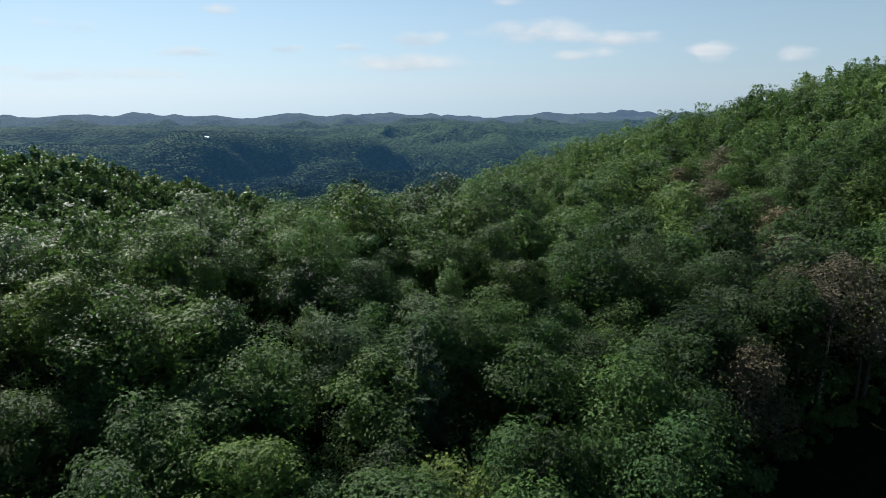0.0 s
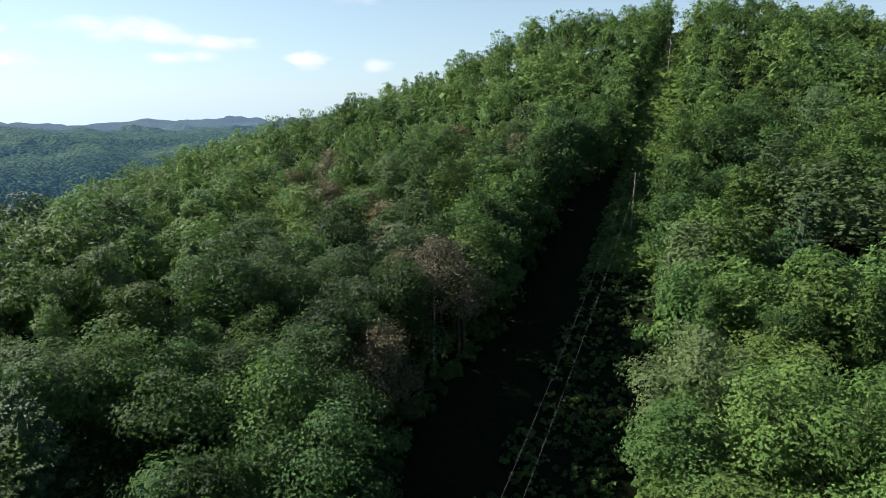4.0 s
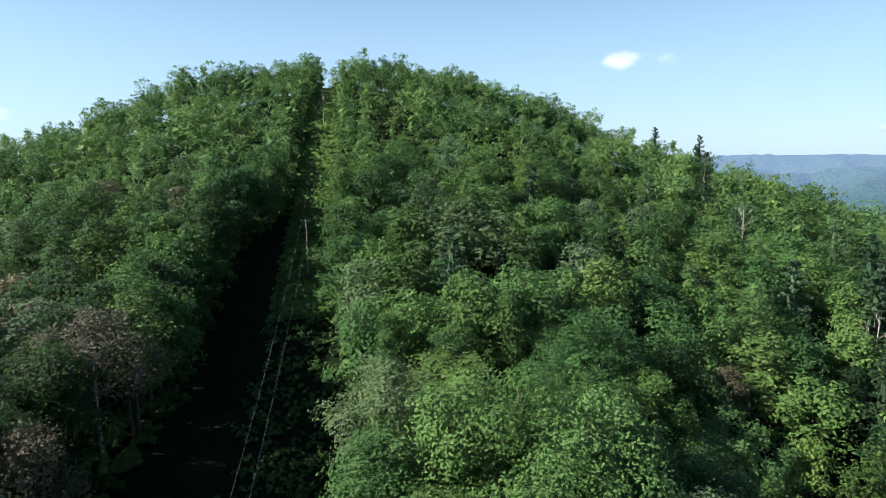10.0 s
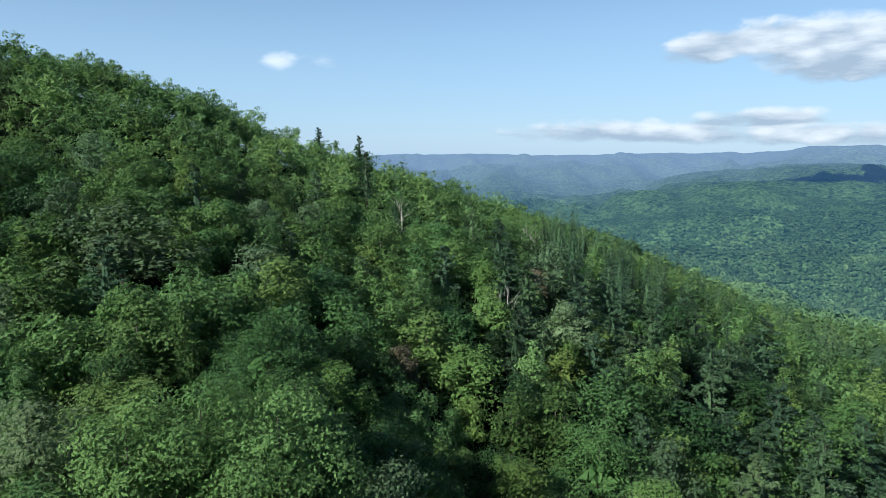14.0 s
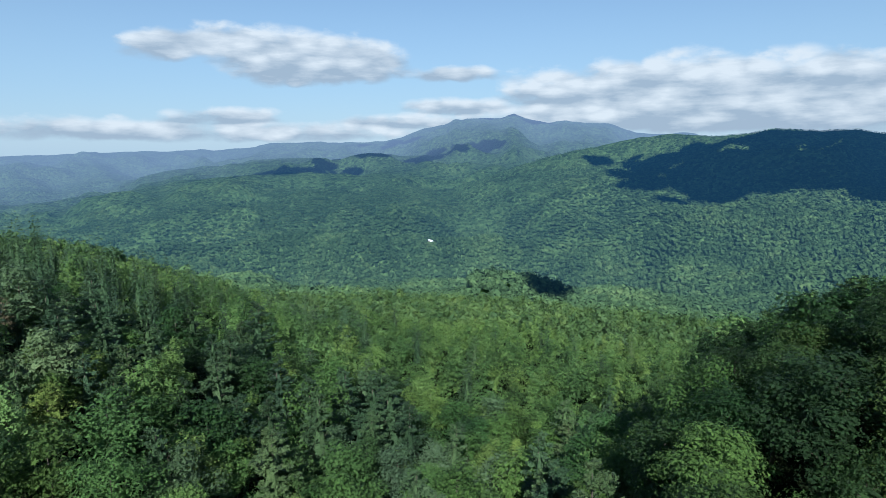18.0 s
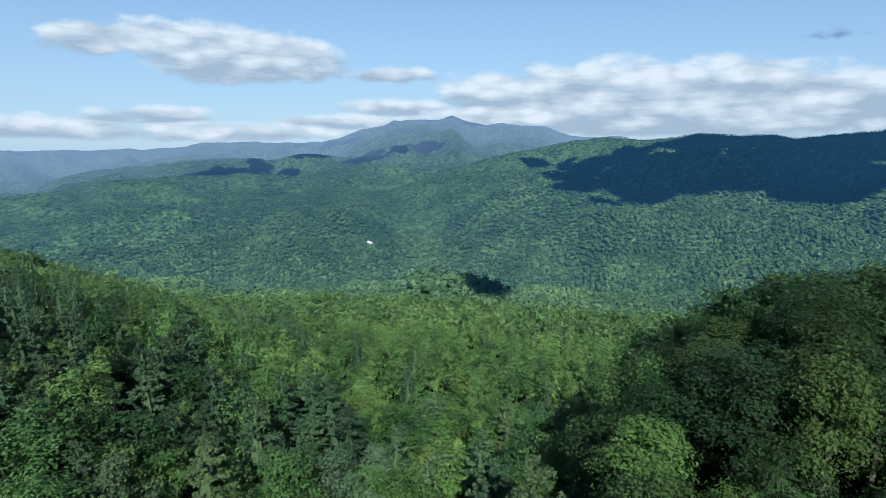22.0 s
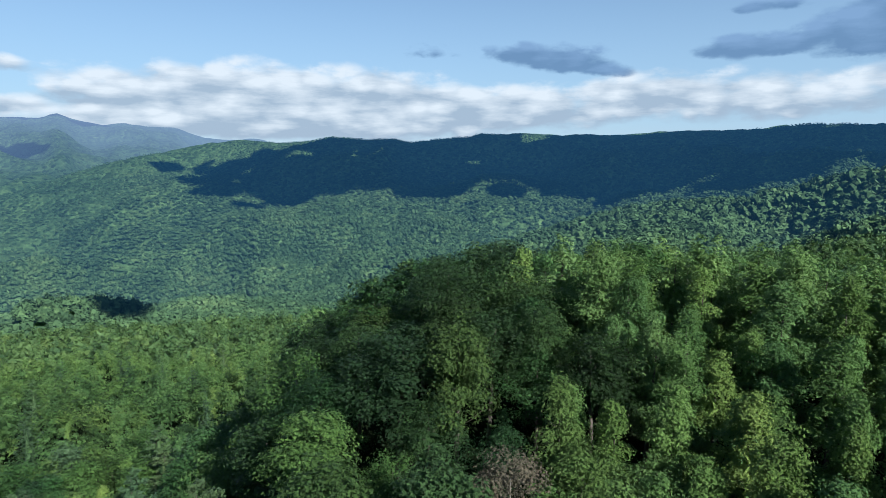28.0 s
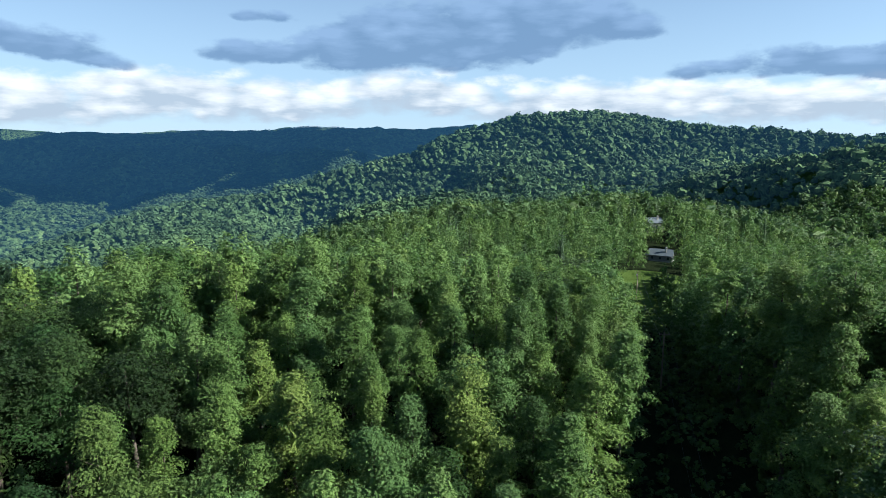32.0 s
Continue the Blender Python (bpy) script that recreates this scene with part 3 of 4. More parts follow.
def ico(level):
    bm = bmesh.new()
    bmesh.ops.create_icosphere(bm, subdivisions=level, radius=1.0)
    bm.verts.ensure_lookup_table()
    tri = np.array([[v.co[:] for v in f.verts] for f in bm.faces])
    bm.free()
    return tri


ICO = {1: ico(1), 2: ico(2)}
ICO[0] = ICO[1][ICO[1][..., 2].mean(1) > -0.3]


def heart(rng, radius, height, base, level, narrow=0.0, fill=0.8):
    """The dense inside of a crown: a lumpy, lopsided mass that the outer leaves stand off from."""
    t = ICO[level].copy()
    ph = rng.uniform(0, 6.28, 6)
    lump = 1 + .16 * np.sin(3 * t[..., 0] + ph[0]) + .16 * np.sin(3.4 * t[..., 1] + ph[1]) + .14 * np.sin(4 * t[..., 2] + ph[2]) + .1 * np.sin(6 * t[..., 0] * t[..., 1] + ph[3])
    up = (t[..., 2] + 1) / 2
    wide = radius * fill * (1 - narrow * 0.7 * up) * lump
    out = np.stack([t[..., 0] * wide, t[..., 1] * wide, base + height * (.5 + .5 * t[..., 2] * (.8 + .2 * lump) * fill)], -1)
    ragged = rng.normal(0, 1, out.shape) * (.09 if level == 2 else .13) * radius
    return out + ragged - np.array([0, 0, .06 * radius])


def broad_crown(rng, radius, height, base, count, size, narrow=0.0, blobs=18, level=None, fill=0.8):
    """A crown of leafy lumps on an uneven dome; heights from the foot of the tree."""
    u = rng.uniform(0, 1, blobs) ** 0.8
    ang = np.arange(blobs) * 2.4 + rng.uniform(0, 1.2, blobs)
    prof = np.sqrt(np.clip(1 - np.abs(u * 1.55 - 0.55) ** 2.2, 0.04, 1)) * (1 - narrow * u)
    c = np.stack([np.cos(ang) * radius * .72 * prof, np.sin(ang) * radius * .72 * prof, base + height * (0.1 + 0.8 * u)], 1)
    c[:, :2] *= rng.uniform(0.45, 1.4, (blobs, 1))
    c[:, 2] += rng.normal(0, .055, blobs) * height
    c[:, 2] = np.minimum(c[:, 2], base + .96 * height)
    rb = radius * rng.uniform(0.12, 0.38, blobs) * (1 - 0.3 * narrow * u)
    k = rng.choice(blobs, count, p=rb ** 2 / (rb ** 2).sum())
    d = rng.normal(size=(count, 3))
    d[:, 2] += 0.4
    out = c[k] - np.array([0, 0, base + height * .3])
    out /= np.linalg.norm(out, axis=1)[:, None] + 1e-9
    d = d / np.linalg.norm(d, axis=1)[:, None] + out * 0.4
    d /= np.linalg.norm(d, axis=1)[:, None]
    p = c[k] + d * (rb[k] * rng.uniform(0.7, 1.12, count))[:, None] * np.array([1.15, 1.15, .8])
    p += rng.normal(size=(count, 3)) * radius * 0.045
    nrm = d + rng.normal(size=(count, 3)) * 0.3 + np.array([0, 0, .2])
    nrm /= np.linalg.norm(nrm, axis=1)[:, None]
    out = leaves(p, nrm, size, rng)
    if level is not None:
        out = np.concatenate([out, heart(rng, radius, height, base, level, narrow, fill)])
    return out


def pine_crown(rng, radius, height, base, count, size):
    """Tiers of flat, upswept needle sprays round a straight stem."""
    tiers = 11
    k = rng.integers(0, tiers, count)
    u = (k + 0.5) / tiers
    boughs = rng.integers(0, 6, count)
    ang = boughs * 1.047 + k * 0.7 + rng.normal(0, 0.16, count)
    reach = radius * (1 - u) ** 0.5 * (0.45 + 0.75 * np.abs(np.sin(k * 3.3 + boughs * 2.1)))
    q = rng.uniform(0.15, 1, count) ** 0.6
    p = np.stack([np.cos(ang) * reach * q, np.sin(ang) * reach * q, base + height * (u + .035 * np.sin(k * 7.1 + boughs * 5.3)) + reach * q * (0.12 + .14 * np.sin(boughs * 3.7 + k)) + rng.normal(0, .16, count)], 1)
    nrm = rng.normal(size=(count, 3)) * 0.45 + np.array([0, 0, 1.0])
    nrm /= np.linalg.norm(nrm, axis=1)[:, None]
    ring = [(math.cos(q * 1.0472) * radius * .4, math.sin(q * 1.0472) * radius * .4, base + height * .03) for q in range(7)]
    cone = np.array([[ring[q], ring[q + 1], (0, 0, base + height * .96)] for q in range(6)], float)
    return np.concatenate([leaves(p, nrm, size, rng, 2.0), cone])


def tri_mesh(name, tri, mat):
    return mesh_from(name, tri.reshape(-1, 3), np.arange(len(tri) * 3).reshape(-1, 3), mat)


def tube(points, radii, sides=7):
    """Verts and quads of a tapered limb along points."""
    P = [Vector(p) for p in points]
    vs, fs = [], []
    for i, (p, r) in enumerate(zip(P, radii)):
        ax = (P[min(i + 1, len(P) - 1)] - P[max(i - 1, 0)]).normalized()
        a = ax.orthogonal().normalized()
        b = ax.cross(a)
        for j in range(sides):
            w = 2 * math.pi * j / sides
            vs.append(p + (a * math.cos(w) + b * math.sin(w)) * r)
        if i:
            for j in range(sides):
                q = (i - 1) * sides
                fs.append((q + j, q + (j + 1) % sides, q + sides + (j + 1) % sides, q + sides + j))
    return vs, fs


def tubes_mesh(name, tubes, mat):
    vs, fs = [], []
    for points, radii, sides in tubes:
        v, f = tube(points, radii, sides)
        fs += [tuple(i + len(vs) for i in q) for q in f]
        vs += v
    return mesh_from(name, [tuple(v) for v in vs], fs, mat, True)


def trunk_tubes(rng, height, girth, limbs, spread, start=0.4):
    lean = rng.uniform(-.03, .03, 2)
    top = height
    stem = [(lean[0] * z, lean[1] * z, z) for z in np.linspace(-1.5, top, 6)]
    out = [(stem, [girth * 1.35, girth, girth * .85, girth * .65, girth * .4, girth * .12], 8)]
    for i in range(limbs):
        z = top * (start + (0.9 - start) * (i + rng.uniform(0, .6)) / limbs)
        a = i * 2.4 + rng.uniform(0, .7)
        ln = spread * rng.uniform(.55, .95) * (1.1 - 0.5 * z / top)
        g = girth * 0.42 * (1.15 - z / top)
        q = np.array([lean[0] * z, lean[1] * z, z])
        dv = np.array([math.cos(a), math.sin(a), rng.uniform(.4, .9)])
        out.append(([q, q + dv * ln * .5, q + dv * ln + np.array([0, 0, ln * .15])], [g, g * .65, g * .15], 5))
    return out


def part(name, mesh, parent, label=""):
    ob = new(name, mesh)
    ob.parent = parent
    if label:
        ob["label"] = label
    return ob


def tree_model(name, label, category, crown, crown_mat, tubes, bark=None):
    root = new(name)
    part("trunk", tubes_mesh(name + "_trunk", tubes, bark or BARK), root)
    part("crown", tri_mesh(name + "_crown", crown, crown_mat), root)
    tagged(root, label, category, "trees round the drone", "thing")
    return root


def build_models(count, size):
    rng = np.random.default_rng(7)
    made = {}
    for kind, name, label, mat in (("oak", "oak_tree", "spreading oak with a lumpy green leafy crown", LEAF),
                                   ("hickory", "hickory_tree", "broad hickory with a yellowish green leafy crown", HICKORY),
                                   ("ash", "ash_tree", "broad ash with a pale grey-green leafy crown", ASH),
                                   ("chestnut", "chestnut_oak_tree", "chestnut oak with a deep green leafy crown", CHESTNUT)):
        for i in range(3 if kind == "oak" else 2):
            R, H = rng.uniform(5.6, 7.2), rng.uniform(21, 24)
            made.setdefault(kind, []).append(tree_model(
                name, label, "tree", broad_crown(rng, R, H * .7, H * .28, count, size, 0.18, 50, 2, 0.36), mat, trunk_tubes(rng, H * .85, .3, 6, R * .8)))
    for kind, name, label, mat in (("poplar", "poplar_tree", "tall narrow tulip poplar with a fresh green leafy crown", POPLAR),
                                   ("birch", "birch_tree", "tall slender birch with a light green leafy crown", BIRCH)):
        for i in range(3):
            R, H = rng.uniform(4.0, 5.2), rng.uniform(24, 27)
            made.setdefault(kind, []).append(tree_model(
                name, label, "tree", broad_crown(rng, R, H * .85, H * .14, count, size, 0.55, 70, 2, 0.36), mat, trunk_tubes(rng, H * .9, .27, 6, R * .7)))
    for i in range(2):
        R, H = rng.uniform(5.4, 6.4), rng.uniform(20, 22)
        made.setdefault("maple", []).append(tree_model(
            "maple_tree", "rounded maple with a bright yellow-green leafy crown", "tree",
            broad_crown(rng, R, H * .6, H * .42, count, size, 0.2, 42, 2, 0.36), YELLOW, trunk_tubes(rng, H * .85, .28, 6, R * .8)))
    for i in range(2):
        R, H = rng.uniform(5.0, 6.4), rng.uniform(22, 24)
        made.setdefault("dark", []).append(tree_model(
            "dark_oak_tree", "tall oak with a very dark green leafy crown", "tree",
            broad_crown(rng, R, H * .7, H * .28, count, size, 0.25, 46, 2, 0.36), DARK, trunk_tubes(rng, H * .85, .3, 6, R * .8)))
    for i in range(2):
        H = rng.uniform(24, 27)
        made.setdefault("pine", []).append(tree_model(
            "pine_tree", "dark green white pine with tiered horizontal boughs", "tree",
            pine_crown(rng, 5.2, H * .78, H * .22, count, size * 1.05), NEEDLE, trunk_tubes(rng, H * .98, .22, 8, 3.2, .3)))
    for i in range(2):
        H = 20.5
        made.setdefault("brown", []).append(tree_model(
            "withered_tree", "withered tree with sparse brown leaves and pale bare branches", "tree",
            broad_crown(rng, 6.2, H * .58, H * .42, count, size * .85, 0.25, 60), BROWN, trunk_tubes(rng, H * .9, .2, 14, 5.5, .45), PALE))
    return made


def shaded_edge(s):
    """How far the cleared strip reaches from the line on its shaded side."""
    return np.interp(s, [0, 40, 65, 170, 205, 400], [12.0, 14.0, 21.0, 21.0, 9.0, 7.0])


def scatter(r0, r1, gap, seed):
    """Places on a jittered grid between two distances."""
    rng = np.random.default_rng(seed)
    n = int(r1 / gap / 0.87) + 1
    i, j = np.meshgrid(np.arange(-n, n + 1), np.arange(-n, n + 1))
    x = (i + 0.5 * (j % 2)) * gap
    y = j * gap * 0.87
    x = (x + rng.uniform(-.33, .33, x.shape) * gap).ravel()
    y = (y + rng.uniform(-.33, .33, y.shape) * gap).ravel()
    a, r = polar(x, y)
    s, off = line_place(x, y)
    wide = np.where(s > 0, np.where(off < 0, shaded_edge(s), np.interp(s, [0, 95, 165, 400], [12.0, 12.0, 7.2, 7.0])), 8.4)
    clear = (np.abs(off) > wide) | (s > 415) | (s < -275)
    yard = np.hypot(x - YARD[0], y - YARD[1]) > 14
    lane = (a > 240.5) & (a < 243.3) & (r > 165) & (r < 350)
    back = (a > 240.0) & (a < 242.4) & (r > 385) & (r < 445)
    field = (a > 139.5) & (a < 140.5) & (r > 1645) & (r < 1705)
    keep = (r >= r0) & (r < r1) & clear & yard & ~lane & ~back & ~field
    return x[keep], y[keep], a[keep], r[keep]


@functools.lru_cache(None)
def horizon():
    azs, rs = np.arange(-62, 299, 0.5), np.geomspace(30, 2700, 220)
    A, R = np.meshgrid(np.radians(azs), rs, indexing="ij")
    el = np.degrees(np.arctan2(tops(R * np.sin(A), R * np.cos(A)), R))
    return azs, rs, np.maximum.accumulate(el, 1)


def in_sight(x, y, slack=1.6):
    """Whether the tops there rise above what stands before them, seen from over the spur."""
    azs, rs, seen = horizon()
    a, r = polar(x, y)
    i = np.clip(np.round((a + 62) / 0.5).astype(int), 0, len(azs) - 1)
    j = np.clip(np.searchsorted(rs, r * 0.97) - 1, 0, len(rs) - 1)
    return np.degrees(np.arctan2(tops(x, y) + 3, r)) > seen[i, j] - slack


NEAR, DEEP = 92.0, 200.0
MODELS = build_models(6800, 0.24)
FAR_MODELS = build_models(2300, 0.4)
# crowns that stand out: bearing, distance, kind, spread
SPECIAL = [(65.7, 86, "hickory", 1.45), (67.1, 141, "ash", 1.8), (61.7, 217, "hickory", 1.3), (72.4, 64, "oak", 1.05), (79.2, 62, "oak", 1.05), (84.2, 88, "maple", 1.1), (91.0, 109, "brown", .7),
           (85.8, 122, "oak", 1.2), (92.3, 131, "hickory", 1.05), (97.4, 113, "maple", 1.25), (105.4, 185, "ash", 1.3), (103.6, 176, "brown", .9), (110.7, 119, "oak", 1.3), (49.2, 191, "birch", 1.2)]
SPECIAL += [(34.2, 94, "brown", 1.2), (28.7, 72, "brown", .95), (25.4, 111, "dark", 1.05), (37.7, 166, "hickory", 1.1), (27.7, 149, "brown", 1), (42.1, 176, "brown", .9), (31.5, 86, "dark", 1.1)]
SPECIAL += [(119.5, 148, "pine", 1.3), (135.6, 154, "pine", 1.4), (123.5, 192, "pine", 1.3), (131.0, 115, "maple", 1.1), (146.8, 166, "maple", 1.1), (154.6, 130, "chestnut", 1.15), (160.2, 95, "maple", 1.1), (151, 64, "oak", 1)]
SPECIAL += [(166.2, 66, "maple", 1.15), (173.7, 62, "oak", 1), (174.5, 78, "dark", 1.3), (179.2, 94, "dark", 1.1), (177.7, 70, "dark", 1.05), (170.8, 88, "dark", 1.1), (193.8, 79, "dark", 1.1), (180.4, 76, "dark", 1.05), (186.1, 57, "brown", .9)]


def near_trees():
    rng = np.random.default_rng(11)
    spots = [(*q, "") for q in zip(*scatter(16, NEAR, 8.8, 3)) if not 172 < q[2] < 262]
    spots += [(*q, "") for q in zip(*scatter(16, NEAR, 7.0, 5)) if 172 < q[2] < 262]
    for gap, seed, a0, a1 in ((9.2, 3, -48, 172), (7.4, 5, 172, 268)):
        far = scatter(NEAR, DEEP, gap, seed)
        seen = in_sight(far[0], far[1])
        spots += [(*q[:4], "") for q in zip(*far, seen) if a0 < q[2] <= a1 and q[4]]
    special = []
    spread = []
    for pa, pr, kind, wide in SPECIAL:
        q = (pr * math.sin(radians(pa)), pr * math.cos(radians(pa)))
        spots = [s for s in spots if math.hypot(s[0] - q[0], s[1] - q[1]) > 6.2 * wide]
        special.append((*q, pa, pr, kind))
        spread.append(wide)
    # tree row on the strip's shaded side, part of it in the darkened leaves
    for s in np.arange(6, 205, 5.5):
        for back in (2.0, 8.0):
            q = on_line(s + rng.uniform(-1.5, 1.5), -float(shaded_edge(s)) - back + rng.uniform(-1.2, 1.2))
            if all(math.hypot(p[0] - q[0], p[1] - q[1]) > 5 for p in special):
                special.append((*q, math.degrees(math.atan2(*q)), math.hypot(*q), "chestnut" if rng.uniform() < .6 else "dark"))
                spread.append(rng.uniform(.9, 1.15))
    spots = special + spots
    heights = tops(np.array([q[0] for q in spots]), np.array([q[1] for q in spots])) + EYE
    spread += [0] * (len(spots) - len(spread))
    for (px, py, pa, pr, kind), top, wide in zip(spots, heights, spread):
        if not kind:
            w = rng.uniform()
            v = rng.uniform()
            mixed = "oak" if v < .34 else "hickory" if v < .58 else "chestnut" if v < .86 else "ash"
            slim = "poplar" if v < .55 else "birch"
            # more darkened crowns here, in place of the shade beside the strip
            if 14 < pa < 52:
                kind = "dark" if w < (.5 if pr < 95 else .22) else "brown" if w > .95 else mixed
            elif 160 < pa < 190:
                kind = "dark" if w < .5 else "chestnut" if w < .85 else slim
            elif 190 <= pa < 262:
                kind = slim if w < .88 else mixed
            elif 98 < pa < 160:
                kind = "pine" if w < (.1 if pr < 105 or pa > 138 else .45) else "maple" if w > .94 else "dark" if w > .88 else slim if w > .76 else mixed
            else:
                kind = mixed if w < .8 else slim if w < .93 else "maple" if w < .97 else "pine"
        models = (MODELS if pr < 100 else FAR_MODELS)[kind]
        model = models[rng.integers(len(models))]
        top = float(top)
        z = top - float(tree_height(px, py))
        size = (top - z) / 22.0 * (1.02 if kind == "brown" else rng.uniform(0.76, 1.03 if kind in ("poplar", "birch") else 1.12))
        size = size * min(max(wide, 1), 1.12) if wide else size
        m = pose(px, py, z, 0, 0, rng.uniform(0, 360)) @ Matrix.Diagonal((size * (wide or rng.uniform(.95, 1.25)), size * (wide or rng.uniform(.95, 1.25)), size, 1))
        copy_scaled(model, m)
    for models in (*MODELS.values(), *FAR_MODELS.values()):
        for root in models:
            for ob in (*root.children_recursive, root):
                bpy.data.objects.remove(ob)


def copy_scaled(model, m):
    ob = copy_thing(model, m)
    ob.matrix_basis = m
    return ob


near_trees()


def forest(name, label, r0, r1, gap, count, size, seed, mat=None, sector=(-48, 268), level=2, foot=0.0, fill=0.42):
    """Many trees, past counting, in one mesh."""
    rng = np.random.default_rng(seed)
    x, y, a, r = scatter(r0, r1, gap, seed)
    ok = (a > sector[0]) & (a < sector[1])
    x, y, a, r = x[ok], y[ok], a[ok], r[ok]
    ok = np.ones(len(x), bool)
    for pa, pr, kind, wide in SPECIAL:
        ok &= np.hypot(x - pr * math.sin(radians(pa)), y - pr * math.cos(radians(pa))) > 7
    x, y, a, r = x[ok], y[ok], a[ok], r[ok]
    ok = in_sight(x, y, 1.6 if r1 < 500 else 1.5 if r1 < 1100 else 0.7)
    x, y, a, r = x[ok], y[ok], a[ok], r[ok]
    stands = rough(x, y, 90, 2, 9)
    conifer = ((a > 104) & (a < 134) & (r > 130) & (r < 420) & (rng.uniform(size=len(x)) < .5 + .6 * stands)) | ((rng.uniform(size=len(x)) < .03) & (a > 90) & (r < 450))
    for kind in ("broad", "pine"):
        pick = conifer if kind == "pine" else ~conifer
        px, py, pa, pr = x[pick], y[pick], a[pick], r[pick]
        n = len(px)
        if not n:
            continue
        H = tree_height(px, py)
        gz = ground_z(px, py)
        shapes = []
        for k in range(9):
            if kind == "pine" and r0 > 600:
                shapes.append(broad_crown(rng, .27, .74, .2, max(count, 30), size / 22, .3, 10, 1, .8))
            elif kind == "pine":
                shapes.append(pine_crown(rng, .2 if r0 < 600 else .3, .72, .3, max(count, 60), size / 22 * .8))
            elif r0 >= 680:
                shapes.append(broad_crown(rng, rng.uniform(.34, .44), .52 + foot * .75, .42 - foot * .75, count, size / 22, .1, 8 + count // 12, level, fill))
            elif k < 5:
                shapes.append(broad_crown(rng, rng.uniform(.25, .33), .64 + foot, .34 - foot, count, size / 22, .15, min(22, 8 + count // 14), level, fill))
            else:
                shapes.append(broad_crown(rng, rng.uniform(.16, .215), .82 + foot * .5, .17 - foot * .5, count, size / 22, .72, min(40, 8 + count // 12), level, fill * .8))
        shapes = np.stack(shapes)
        which = np.where((pa > 176) & (pa < 262) & (pr < 420) & (rng.uniform(size=n) < .6), rng.integers(5, 9, n), rng.integers(0, 6, n))
        turn, scale = rng.uniform(0, 6.283, n), H * np.clip(rng.normal(.86, .19, n), .48, 1.18)
        T = shapes[which].reshape(n, -1, 3) * scale[:, None, None]
        cs, sn = np.cos(turn)[:, None], np.sin(turn)[:, None]
        wide = np.clip(gap / 9.5, 1, 1.6) * (1.2 if r0 >= 1000 else 1)
        V = np.stack([(T[..., 0] * cs - T[..., 1] * sn) * wide + px[:, None], (T[..., 0] * sn + T[..., 1] * cs) * wide + py[:, None], T[..., 2] + gz[:, None]], -1)
        V = V.reshape(-1, 3)
        me = mesh_from(name, V, np.arange(len(V)).reshape(-1, 3), NEEDLES if kind == "pine" else mat or FOREST)
        tint = np.clip(rng.uniform(size=n) * .75 + .25 * rough(px, py, 50, 2, 4) + .1, 0, 1)
        # tint shifted by bearing: shade painted in darker, sunlit crowns painted in lighter
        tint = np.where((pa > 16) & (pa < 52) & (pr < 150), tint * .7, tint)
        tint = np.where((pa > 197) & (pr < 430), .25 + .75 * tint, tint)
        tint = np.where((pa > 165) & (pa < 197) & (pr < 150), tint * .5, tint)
        me.attributes.new("tint", "FLOAT", "POINT").data.foreach_set("value", np.repeat(tint, T.shape[1]).astype(np.float32))
        ob = new(name if kind == "broad" else name.replace("forest", "pines"), me)
        tagged(ob, label if kind == "broad" else "dark green pines scattered through the hillside woods", "forest" if kind == "broad" else "pines", kind="stuff")


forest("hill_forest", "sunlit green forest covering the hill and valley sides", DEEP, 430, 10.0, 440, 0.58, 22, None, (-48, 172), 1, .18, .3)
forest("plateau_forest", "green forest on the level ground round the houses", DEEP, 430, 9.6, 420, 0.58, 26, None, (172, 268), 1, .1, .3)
forest("valley_forest", "dense green forest across the valley", 430, 680, 10.6, 84, 1.25, 23, VALLEY, (-48, 268), 1, .1, .6)
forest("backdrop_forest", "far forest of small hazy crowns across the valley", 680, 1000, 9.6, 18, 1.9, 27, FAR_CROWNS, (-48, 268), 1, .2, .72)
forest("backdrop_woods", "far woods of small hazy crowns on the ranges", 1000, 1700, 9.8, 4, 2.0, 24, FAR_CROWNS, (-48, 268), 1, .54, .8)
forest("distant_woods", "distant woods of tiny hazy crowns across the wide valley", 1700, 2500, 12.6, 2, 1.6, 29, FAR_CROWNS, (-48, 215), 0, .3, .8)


def thicket():
    """Leafy growth down to the ground along both edges of the cleared strip."""
    rng = np.random.default_rng(31)
    for name, s0, s1, gap, count, size in (("edge_thicket", -110, 110, 3.0, 520, 0.4), ("far_thicket", 110, 415, 3.6, 130, 0.85), ("lane_thicket", -275, -110, 3.6, 200, 0.75)):
        out, tint = [], []
        for s in np.arange(s0, s1, gap):
            for side in (-1, 1):
                for row in (0, 1):
                    edge = np.interp(s, [-10, 10, 95, 165, 400], [9.2, 12.4, 12.4, 7.6, 7.4])
                    if side < 0 and s > 0:
                        edge = float(shaded_edge(s)) + .4
                    px, py = on_line(s + rng.uniform(-1, 1), side * (edge + 3.0 * row + rng.uniform(-.8, .8)))
                    if math.hypot(px, py) < 14:
                        continue
                    H = (rng.uniform(3, 6) + 5 * row) * (.5 if 0 < s < 120 else 1)
                    tri = broad_crown(rng, rng.uniform(1.8, 2.7), H, -.3, count, size, .3, 10)
                    out.append(tri + np.array([px, py, float(ground_z(np.array(px), np.array(py)))]))
                    tint.append(np.full(count * 3, rng.uniform(.05, .8)))
        tri = np.concatenate(out)
        me = tri_mesh(name, tri, FOREST)
        me.attributes.new("tint", "FLOAT", "POINT").data.foreach_set("value", np.concatenate(tint).astype(np.float32))
        tagged(new(name, me), "leafy shrubs and saplings along the edge of the cleared strip", "thicket", kind="stuff")


